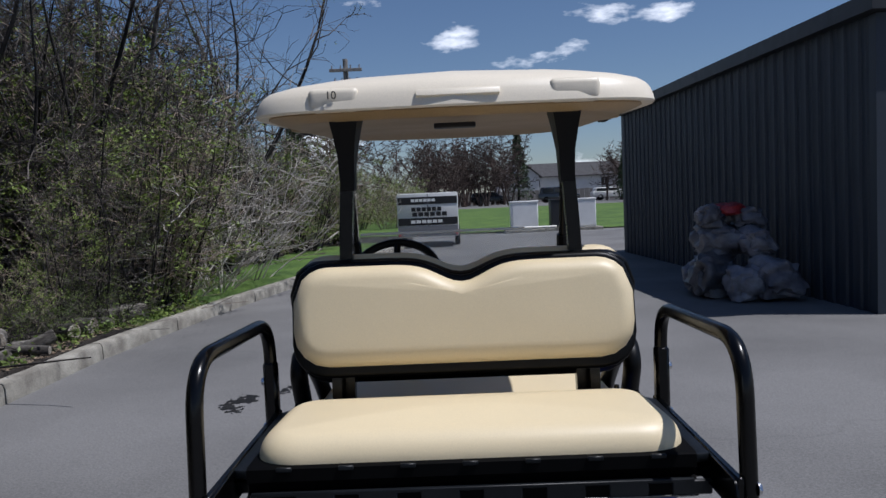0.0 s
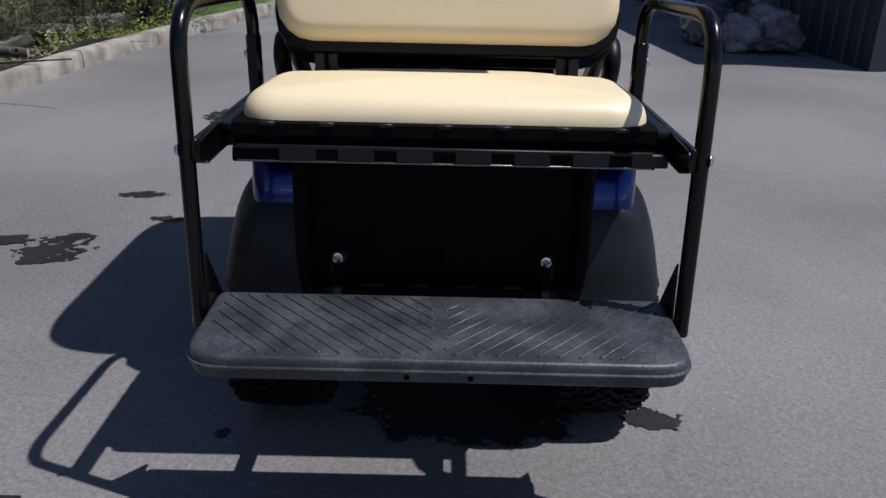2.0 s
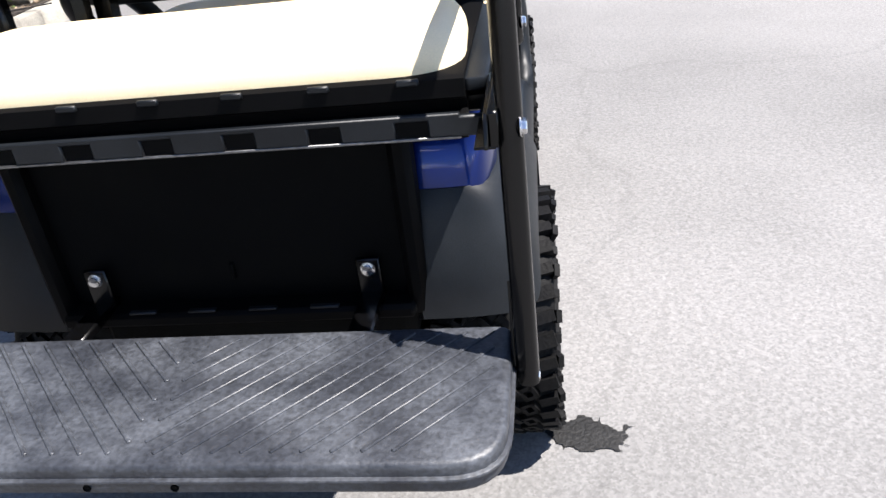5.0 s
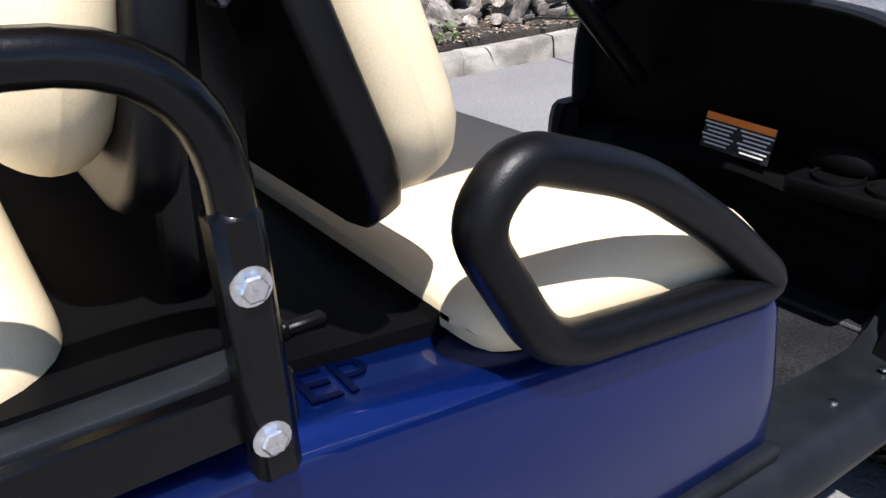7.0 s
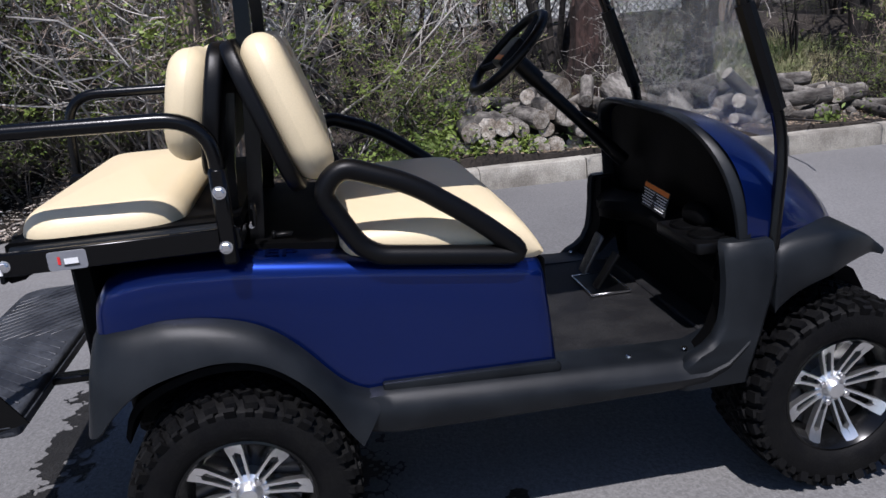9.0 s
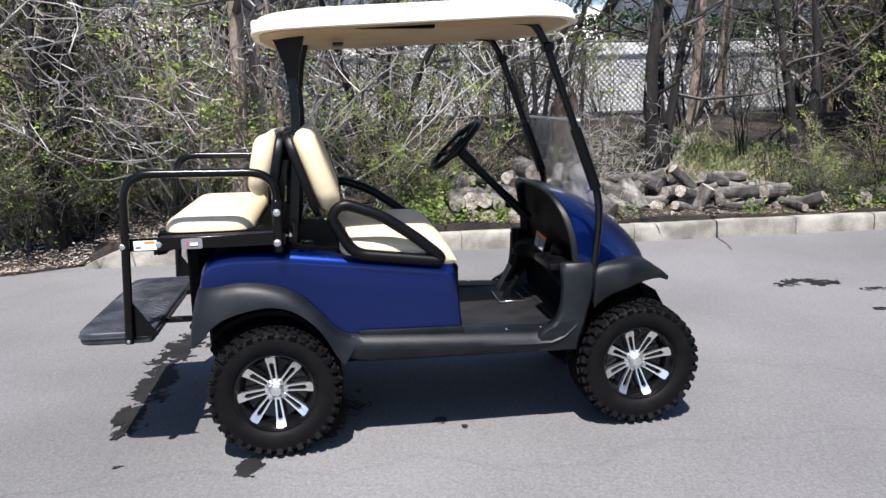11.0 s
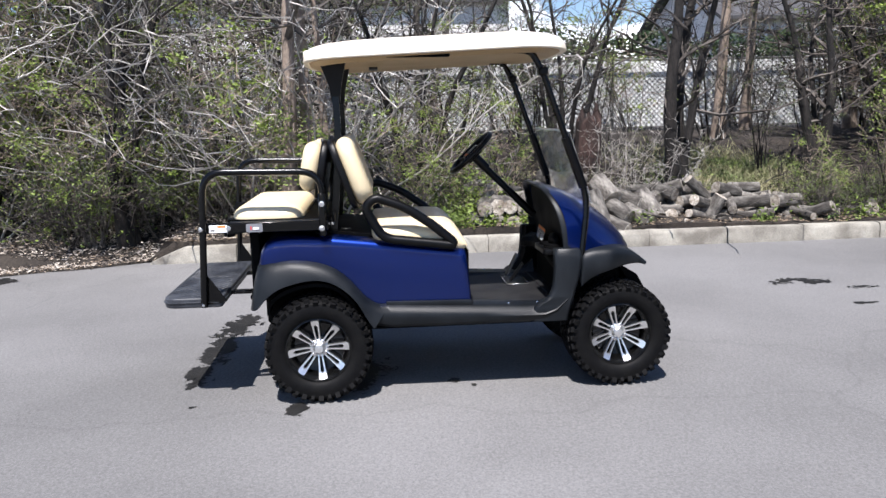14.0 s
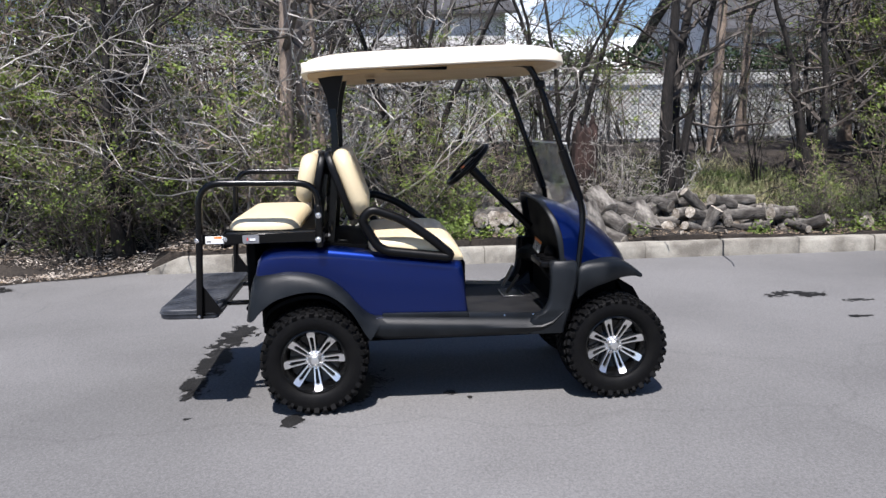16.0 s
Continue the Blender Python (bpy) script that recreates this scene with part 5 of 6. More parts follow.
trees = [
    plant("tree", "bare young tree with slender pale tan trunk", "tree", 21, 1, 8.0, 0, 0.12, palebark, 700, 20, 7, fork=0.33, group="bank trees", thin=0.004, crook=0.09),
    plant("tree", "dark many-stemmed bare tree on the bank", "tree", 22, 5, 7.0, 0.30, 0.085, darkbark, 1300, 12, 6, fork=0.18, group="bank trees", thin=0.004, crook=0.26),
    plant("tree", "crooked grey-barked bare tree on the bank", "tree", 23, 2, 8.5, 0.22, 0.10, bark, 1500, 16, 7, fork=0.22, group="bank trees", crook=0.26, thin=0.004),
    plant("tree", "bare tree with thick dark twisted trunk", "tree", 24, 3, 7.0, 0.11, 0.125, darkbark, 1300, 12, 6, fork=0.22, group="bank trees", crook=0.32, thin=0.004),
]
rng = random.Random(5)


def put(ob, x, y, s=1.0, rz=None, tilt=0.0):
    z = bank(x, y) if y < 27 else 0.05
    rz = rng.uniform(0, 360) if rz is None else rz
    m = pose(x, y, z - 0.05, tilt, 0, rz)
    c = copy_thing(ob, m)
    c.scale = (s, s, s)
    return c


# trees that stand out
for x, y, k, s, rz in ((-4.24, -0.67, 0, 0.92, 40), (-4.45, -0.37, 0, 0.8, 200), (-4.62, -0.21, 0, 0.6, 300), (-5.79, 4.51, 3, 0.95, 10), (-5.95, 6.51, 3, 0.72, 100), (-8.19, 6.09, 0, 0.95, 90), (-5.40, -1.79, 2, 0.75, 0),
                       (-5.72, -3.09, 2, 0.85, 120), (-7.38, -0.79, 1, 0.9, 60), (-5.80, 0.87, 1, 0.7, 250), (-8.04, 8.82, 2, 0.85, 75), (-6.64, 8.14, 1, 0.8, 160), (-6.77, 9.84, 2, 0.8, 220), (-8.36, 11.83, 1, 0.95, 310),
                       (-7.05, 13.73, 2, 0.9, 20), (-8.18, 16.57, 2, 1.0, 130), (-6.81, 19.42, 1, 1.0, 45), (-7.08, 23.21, 2, 1.0, 270), (-8.43, 26.53, 2, 1.1, 15), (-7.21, 30.32, 1, 1.0, 95), (-4.88, -4.85, 1, 0.9, 80),
                       (-5.94, -6.19, 2, 1.0, 10), (-7.48, -4.07, 2, 1.0, 190), (-8.92, 1.25, 2, 0.95, 145), (-6.76, 3.11, 1, 0.75, 30), (-6.02, 8.11, 1, 0.8, 60), (-9.14, 6.98, 0, 0.9, 10), (-4.46, -2.49, 3, 0.7, 45),
                       (-5.40, 8.90, 1, 0.9, 20), (-5.82, 10.98, 2, 1.0, 70), (-5.44, 15.63, 1, 1.15, 200), (-5.27, 18.47, 2, 1.1, 330), (-5.88, 9.61, 1, 0.95, 280)):
    put(trees[k], x, y, s, rz)


def scatter(n, y0, y1, d0, d1, ks, s0=0.75, s1=1.15, power=1.0):
    for _ in range(n):
        y = rng.uniform(y0, y1)
        put(kinds[rng.choice(ks)], kerb_x(y) - d0 - (d1 - d0) * rng.random() ** power, y, rng.uniform(s0, s1))


# thicket beside the end of the kerb: low tangle, dead branches, taller shrubs behind
scatter(24, -6.7, -0.3, 0.6, 1.5, (4, 4, 1, 1), 0.65, 1.0)
scatter(20, -6.2, 0.8, 0.7, 3.4, (5,), 0.7, 1.3)
scatter(9, -6.2, -2.3, 0.9, 3.0, (1,), 0.9, 1.3)
scatter(16, 5.7, 8.9, 0.45, 1.3, (2, 2, 4), 0.3, 0.55)
scatter(8, -5.2, 1.1, 2.0, 5.0, (0, 3), 1.0, 1.4)
scatter(16, -6.9, 1.1, 1.3, 4.6, (0, 1, 3, 2, 1), 0.7, 1.05)
# behind the firewood
for y, d, k, s in ((0.77, 0.9, 4, 0.8), (1.05, 0.75, 1, 0.55), (1.40, 0.85, 1, 0.62), (1.76, 1.35, 1, 0.62), (2.27, 1.9, 2, 0.6), (2.89, 1.7, 2, 0.6), (3.51, 1.35, 2, 0.55), (3.78, 1.25, 5, 0.42), (3.44, 1.2, 5, 0.40), (3.19, 1.5, 5, 0.45), (3.87, 1.6, 2, 0.6), (5.86, 1.5, 2, 0.5), (7.06, 1.0, 2, 0.6), (7.55, 0.8, 3, 0.6), (6.86, 0.8, 3, 0.5), (8.30, 0.6, 3, 0.7), (7.81, 1.2, 1, 0.8), (8.43, 0.7, 0, 1.0), (9.47, 0.7, 3, 0.9), (8.14, 0.8, 1, 1.0), (7.94, 1.4, 3, 0.85), (9.08, 1.3, 1, 1.1), (10.03, 1.9, 6, 1.15), (11.17, 2.4, 6, 1.1), (7.29, 0.7, 4, 0.6), (8.18, 0.9, 2, 0.8)):
    put(kinds[k], kerb_x(y) - d, y, s)
scatter(5, 1.3, 3.2, 2.6, 5.0, (3, 0), 0.6, 0.9)
scatter(5, 3.8, 8.5, 2.0, 4.5, (3,), 0.5, 0.8)
# along the kerb towards the lawn
scatter(30, 8.7, 9.9, 0.7, 4.0, (6, 1, 3, 6, 1), 0.75, 1.1, 1.4)
scatter(18, 8.5, 14.2, 1.9, 4.6, (3, 1, 6), 1.1, 1.6)
scatter(6, 9.0, 9.5, 0.8, 2.4, (5,), 0.6, 0.9)
scatter(46, 9.5, 25.6, 2.3, 6.0, (6, 6, 0, 3), 0.8, 1.25, 1.3)
for ob in kinds + trees:
    z = bank(-9.8, 3 + 2.2 * kinds.index(ob)) if ob in kinds else bank(-9.2, 9 + 3 * trees.index(ob))
    ob.location = (-9.8, 3 + 2.2 * kinds.index(ob), z - 0.05) if ob in kinds else (-9.2, 9 + 3 * trees.index(ob), z - 0.05)

# straw and grass on the open slope
bv, bf_ = [], []
for cy, d, n, sp, hh in ((5.17, 1.9, 1500, 0.40, 0.20), (5.82, 2.5, 1500, 0.45, 0.22), (5.03, 3.0, 900, 0.6, 0.22), (2.64, 2.4, 500, 0.6, 0.18), (8.71, 0.5, 1200, 0.8, 0.12)):
    for _ in range(n):
        y = cy + rng.gauss(0, sp)
        x = min(kerb_x(y) - 0.9 if cy < 8 else kerb_x(y) - 0.2, kerb_x(y) - d + rng.gauss(0, sp * 0.8))
        p = Vector((x, y, bank(x, y) - 0.01))
        tip = p + Vector((rng.gauss(0, 0.09), rng.gauss(0, 0.09), hh * rng.uniform(0.3, 1.0)))
        w = Vector((rng.uniform(-1, 1), rng.uniform(-1, 1), 0)).normalized() * 0.008
        n0 = len(bv)
        bv += [p - w, p + w, tip]
        bf_.append((n0, n0 + 1, n0 + 2))
mesh_from("rough_grass", bv, bf_, straw, None)
tagged(bpy.data.objects["rough_grass"], "tufts of straw and new grass on the slope", "grass", kind="stuff")
bv, bf_ = [], []
for i in range(15000):
    y = rng.uniform(-9, -0.6)
    edge = yard_edge(y) - 0.03 if y < -2.0 else kerb_x(y) - 0.2
    x = edge - 1.7 * rng.random() ** 1.3 + (0.06 * rng.random() if y < -2.1 else 0)
    z = max(0.01, (bank(x, y) - 0.1) * min(1, max(0, (yard_edge(y) - x) / 0.8))) if y <= -2.0 else bank(x, y)
    p = Vector((x, y, z + 0.008 + 0.03 * rng.random()))
    n0 = len(bv)
    leaf(bv, bf_, p, rng, rng.uniform(0.02, 0.06))
    for q in range(n0, n0 + 4):
        bv[q] = Vector((bv[q].x, bv[q].y, p.z + (bv[q].z - p.z) * 0.5))
mesh_from("wood_chips", bv, bf_, chips, None)
tagged(bpy.data.objects["wood_chips"], "pale wood chips and dry leaves along the asphalt edge", "wood chips", kind="stuff")

# leaf litter, sticks and low green plants
lv, lf, sv, sf, gv, gf = [], [], [], [], [], []
for i in range(7000):
    y = rng.uniform(-9, 10)
    x = kerb_x(y) - 0.2 - 3.0 * rng.random() ** 2.2 if y > -2.0 else yard_edge(y) - 3.5 * rng.random() ** 1.6
    n = len(lv)
    p = Vector((x, y, bank(x, y) + 0.012 + rng.random() * 0.012))
    if y <= -2.0:
        p.z = max(0.01, (bank(x, y) - 0.1) * min(1, (yard_edge(y) - x) / 0.8)) + 0.012
    leaf(lv, lf, p, rng, rng.uniform(0.03, 0.07))
    for q in range(n, n + 4):
        lv[q] = Vector((lv[q].x, lv[q].y, p.z + (lv[q].z - p.z) * 0.25))
strip_rng = random.Random(78)
for i in range(3200):
    y = strip_rng.uniform(-1.8, 9)
    x = kerb_x(y) - 0.19 - 0.45 * strip_rng.random()
    n = len(lv)
    p = Vector((x, y, bank(x, y) + 0.012 + strip_rng.random() * 0.012))
    leaf(lv, lf, p, strip_rng, strip_rng.uniform(0.02, 0.055))
    for q in range(n, n + 4):
        lv[q] = Vector((lv[q].x, lv[q].y, p.z + (lv[q].z - p.z) * 0.25))
mesh_from("leaf_litter", lv, lf, litterm, None)
tagged(bpy.data.objects["leaf_litter"], "pale dry leaves and chips scattered over the bank", "leaves", kind="stuff")
for i in range(150):
    y = rng.uniform(-7, 9)
    x = kerb_x(y) - 0.35 - 3.2 * rng.random() if y > -2.0 else yard_edge(y) - 0.3 - 2.5 * rng.random()
    p = Vector((x, y, bank(x, y) + 0.03))
    a = rng.uniform(0, 6.28)
    pts = wander(rng, p, Vector((math.cos(a), math.sin(a), 0.12)), rng.uniform(0.4, 1.5), 5, 0.12, -0.01)
    r = rng.uniform(0.005, 0.018)
    limb(sv, sf, pts, [r * (1 - 0.6 * k / 5) for k in range(6)], 5)
mesh_from("fallen_sticks", sv, sf, twigm, None)
tagged(bpy.data.objects["fallen_sticks"], "bleached fallen sticks strewn among the leaves", "sticks", kind="stuff")
for cy, d, n, sp in ((1.01, 0.35, 260, 0.22), (1.40, 0.8, 420, 0.35), (1.96, 0.3, 160, 0.12), (2.59, 0.3, 120, 0.12), (4.24, 2.0, 300, 0.5), (5.21, 2.4, 420, 0.6), (6.67, 0.6, 260, 0.35), (7.67, 0.7, 260, 0.4), (1.46, 0.9, 900, 0.3), (1.24, 1.2, 700, 0.3), (-0.11, 0.5, 220, 0.4), (-3.33, 0.8, 260, 0.6), (8.94, 0.4, 260, 0.4), (8.33, 0.5, 400, 0.5), (-0.91, 0.5, 160, 0.3), (3.40, 0.28, 80, 0.1)):
    for _ in range(n):
        y = cy + rng.gauss(0, sp)
        x = min(kerb_x(y) - 0.2, kerb_x(y) - d + rng.gauss(0, sp * 0.7))
        leaf(gv, gf, Vector((x, y, bank(x, y) + abs(rng.gauss(0, 0.30 if n > 500 else 0.10)))), rng, rng.uniform(0.03, 0.07))
kerb_rng = random.Random(77)
for cy, n, sp, hh in ((0.55, 260, 0.30, 0.16), (1.18, 420, 0.20, 0.20), (1.60, 160, 0.06, 0.13), (1.82, 90, 0.05, 0.10), (2.02, 120, 0.05, 0.12), (2.74, 130, 0.06, 0.10), (4.9, 90, 0.08, 0.10), (6.3, 260, 0.5, 0.16), (7.4, 320, 0.6, 0.2)):
    for _ in range(n):
        y = cy + kerb_rng.gauss(0, sp)
        x = kerb_x(y) - 0.20 - abs(kerb_rng.gauss(0, 0.10))
        leaf(gv, gf, Vector((x, y, bank(x, y) + abs(kerb_rng.gauss(0, hh * 0.6)))), kerb_rng, kerb_rng.uniform(0.035, 0.075))
mesh_from("undergrowth", gv, gf, leafm, None)
tagged(bpy.data.objects["undergrowth"], "fresh green weeds and saplings among the logs", "plants", kind="stuff")

# ---- firewood ----


def log(seed, r, length):
    rng2 = random.Random(seed)
    ob = thing("log", "weathered grey split firewood log with pale cut ends", "log", group="firewood pile")
    n = 14
    wob = [1 + rng2.uniform(-0.07, 0.06) for _ in range(n)]
    vs, fs = [], []
    for s in range(6):
        t = s / 5
        for k in range(n):
            a = 2 * math.pi * k / n
            rr = r * wob[k] * (1 + 0.07 * noise.noise(Vector((math.cos(a) * 2, math.sin(a) * 2, t * 4 + seed)))) * (1 + 0.05 * t)
            vs.append((length * (0.5 - t), rr * math.cos(a), rr * math.sin(a)))
    for s in range(5):
        for k in range(n):
            j = (k + 1) % n
            fs.append((s * n + k, s * n + j, (s + 1) * n + j, (s + 1) * n + k))
    body = mesh_from("bark", vs, fs, logbark, ob)
    for p in body.data.polygons:
        p.use_smooth = True
    for s, sg in ((0, 1), (5, -1)):
        ring = vs[s * n:(s + 1) * n]
        ev = [(x - sg * 0.004, y * 0.985, z * 0.985) for x, y, z in ring] + [(x + sg * 0.003, y * 0.90, z * 0.90) for x, y, z in ring] + [(ring[0][0] + sg * 0.004, 0, 0)]
        ef = []
        for k in range(n):
            j = (k + 1) % n
            ef += [(k, j, n + j, n + k), (n + k, n + j, 2 * n)]
        mesh_from("cut_face", ev, ef, cutwood, ob)
    return ob


logs = [log(31, 0.085, 0.52), log(32, 0.10, 0.50), log(33, 0.07, 0.55), log(34, 0.12, 0.48), log(35, 0.055, 0.6), log(36, 0.14, 0.42)]
spots = []
# a neat stack of round ends, their faces level above the kerb
STACK = [(1.50, 0.29, 0.095), (1.71, 0.29, 0.10), (1.91, 0.295, 0.10), (2.13, 0.285, 0.10), (2.33, 0.265, 0.087), (2.51, 0.25, 0.08), (2.70, 0.23, 0.085), (2.03, 0.435, 0.075), (2.15, 0.51, 0.083), (2.25, 0.425, 0.072), (2.42, 0.54, 0.11), (2.55, 0.40, 0.092), (1.58, 0.47, 0.09), (1.73, 0.48, 0.10), (2.29, 0.58, 0.08), (1.86, 0.49, 0.085)]
for y, z, r in STACK:
    x = kerb_x(y) - 0.52 + rng.uniform(-0.03, 0.03)
    lg = copy_thing(logs[1], pose(x, y, z - 0.02, 0, rng.uniform(-4, 3), rng.uniform(-8, 8)))
    lg.rotation_euler.rotate_axis("X", rng.uniform(-3, 3))
    lg.scale = (rng.uniform(0.9, 1.1), r / 0.10, r / 0.10)
# loose heap along the kerb, in layers
for y0, y1, cnt, z0, d0, d1 in ((3.72, 5.92, 20, 0.14, 0.30, 0.6), (3.62, 5.92, 14, 0.16, 0.7, 1.0), (3.75, 5.80, 18, 0.27, 0.36, 0.8), (3.7, 5.55, 14, 0.40, 0.5, 0.9), (3.5, 5.06, 8, 0.52, 0.6, 1.0), (5.42, 8.94, 11, 0.12, 0.34, 0.9), (5.55, 8.17, 4, 0.24, 0.45, 0.9), (1.43, 3.10, 7, 0.40, 1.0, 1.35), (1.63, 2.99, 5, 0.55, 1.05, 1.3)):
    for i in range(cnt):
        y = y0 + (y1 - y0) * (i + rng.random()) / cnt
        spots.append((y, rng.uniform(d0, d1), z0 + rng.uniform(-0.03, 0.03), rng.choice((0, 0, 2, 2, 1, 4, 4)), rng.gauss(0, 34) if y < 2.9 else rng.uniform(-95, 70), rng.gauss(6, 11) if y < 2.9 else rng.gauss(4, 17)))
for y, d, z, k, rz, ry in ((2.90, 0.34, 0.36, 3, 30, 62), (3.08, 0.62, 0.55, 5, 20, 30), (3.17, 0.40, 0.36, 1, 28, 24), (3.42, 0.40, 0.26, 1, 32, 18), (3.06, 0.30, 0.22, 0, 34, 14), (3.60, 0.55, 0.34, 3, 20, 40), (3.35, 0.75, 0.44, 1, 40, 15), (1.62, 1.0, 0.55, 5, 40, 5), (2.50, 1.0, 0.66, 3, 10, 5), (4.39, 0.5, 0.36, 1, 60, -60)):
    spots.append((y, d, z, k, rz, ry))
for y, d, z, k, rz, ry in spots:
    x = kerb_x(y) - 0.07 - d
    lg = copy_thing(logs[k], pose(x, y, z + bank(x, y) * 0.35 - 0.06, 0, ry, rz))
    f = rng.uniform(0.72, 1.0) if y > 3.8 else rng.uniform(0.85, 1.0)
    lg.scale = (f * rng.uniform(0.8, 1.1), f, f)
    lg.location.z -= 0.04 * (y > 3.8)
for k, ob in enumerate(logs):
    y = 6.4 + 0.3 * k
    x = kerb_x(y) - 0.6
    ob.matrix_basis = pose(x, y, bank(x, y) + 0.09, 0, 0, 15 * k - 30)
stump = thing("tree_stump", "tall broken reddish-brown tree stump on the bank", "stump", (-6.00, 3.27, bank(-6.00, 3.27)))
sv, sf = [], []
for ring, (z, r) in enumerate(((-0.1, 0.27), (0.15, 0.22), (0.35, 0.19), (0.6, 0.17), (0.8, 0.17), (0.93, 0.17), (1.0, 0.12))):
    for k in range(24):
        a = 2 * math.pi * k / 24
        rr = r * (1 + 0.22 * noise.noise(Vector((math.cos(a) * 2.3, math.sin(a) * 2.3, z * 0.7))) + 0.10 * noise.noise(Vector((math.cos(a) * 7, math.sin(a) * 7, z * 1.5))))
        zz = z + (0.22 * noise.noise(Vector((math.cos(a) * 3, math.sin(a) * 3, 9))) if ring > 4 else 0)
        sv.append(Vector((rr * math.cos(a) + 0.03 * z, rr * math.sin(a), zz)))
for ring in range(6):
    for k in range(24):
        j = (k + 1) % 24
        sf.append((ring * 24 + k, ring * 24 + j, ring * 24 + 24 + j, ring * 24 + 24 + k))
sv.append(Vector((0.03, 0, 0.86)))
sf += [(144 + k, 144 + (k + 1) % 24, 168) for k in range(24)]
mesh_from("trunk", sv, sf, rust, stump)

# ---- fence at the top of the bank ----
FX, F0, F1 = -10.6, 1.15, 2.50
fence = thing("chain_link_fence", "chain-link fence with top rail along the bank", "fence", (FX, 0, F0))
wv, wf = [], []
y0, y1, pitch = -7.0, 22.0, 0.105
h = F1 - F0
nw = int((y1 - y0) / pitch)
for i in range(-int(h / pitch), nw):
    for sg in (1, -1):
        a = y0 + i * pitch
        ya, yb = (a, a + h) if sg > 0 else (a + h, a)
        if min(ya, yb) < y0 or max(ya, yb) > y1:
            continue
        limb(wv, wf, [Vector((0.004 * sg, ya, 0)), Vector((0.004 * sg, yb, h))], [0.006, 0.006], 3)
mesh_from("chain_link", wv, wf, wire, fence)["kind"] = "stuff"
for i in range(13):
    sv, sf = [], []
    limb(sv, sf, [Vector((0.03, y0 + 2.4 * i, -0.6)), Vector((0.03, y0 + 2.4 * i, h + 0.05))], [0.03, 0.03], 8)
    mesh_from("fence_post", sv, sf, wire, fence)
sv, sf = [], []
limb(sv, sf, [Vector((0.03, y0, h)), Vector((0.03, y1, h))], [0.022, 0.022], 8)
mesh_from("top_rail", sv, sf, wire, fence)
screen = thing("privacy_screen", "white vinyl screen boards behind the chain-link", "screen", (FX - 0.12, 0, F0))
for i in range(48):
    b = box(B(), (FX - 0.12, y0 + 0.31 + 0.6 * i, (F0 + F1) / 2 + 0.02), (0.02, 0.592, h - 0.08), 0.004)
    part("screen_board", b, vinylslat, screen)
hedge_v, hedge_f = [], []
for i in range(34000):
    y = rng.uniform(0.0, 24)
    x = FX - 1.0 + rng.gauss(0, 0.35)
    top = 3.25 + 0.4 * noise.noise(Vector((y * 0.9, 0, 2)))
    z = F0 - 0.2 + (top - F0) * rng.random() ** 0.45
    leaf(hedge_v, hedge_f, Vector((x, y, z)), rng, rng.uniform(0.08, 0.16))
hed = thing("hedge", "dark evergreen hedge behind the fence", "hedge", (0, 0, 0))
mesh_from("foliage", hedge_v, hedge_f, evergreen, hed)
b = tube(B(), [(FX - 1.0, 1.2, 0.9), (FX - 1.0, 21.5, 0.9)], 0.05, 6)
part("trunk", b, darkbark, hed)
b = B()
loft(b, [[(x, y, z) for y in (-70, 70)] for x, z in ((-11.4, 1.0), (-14, 1.0), (-70, 1.0))], closed=False, caps=False)
tagged(part("garden_ground", b, grassm), "grass behind the fence", "grass", kind="structure")


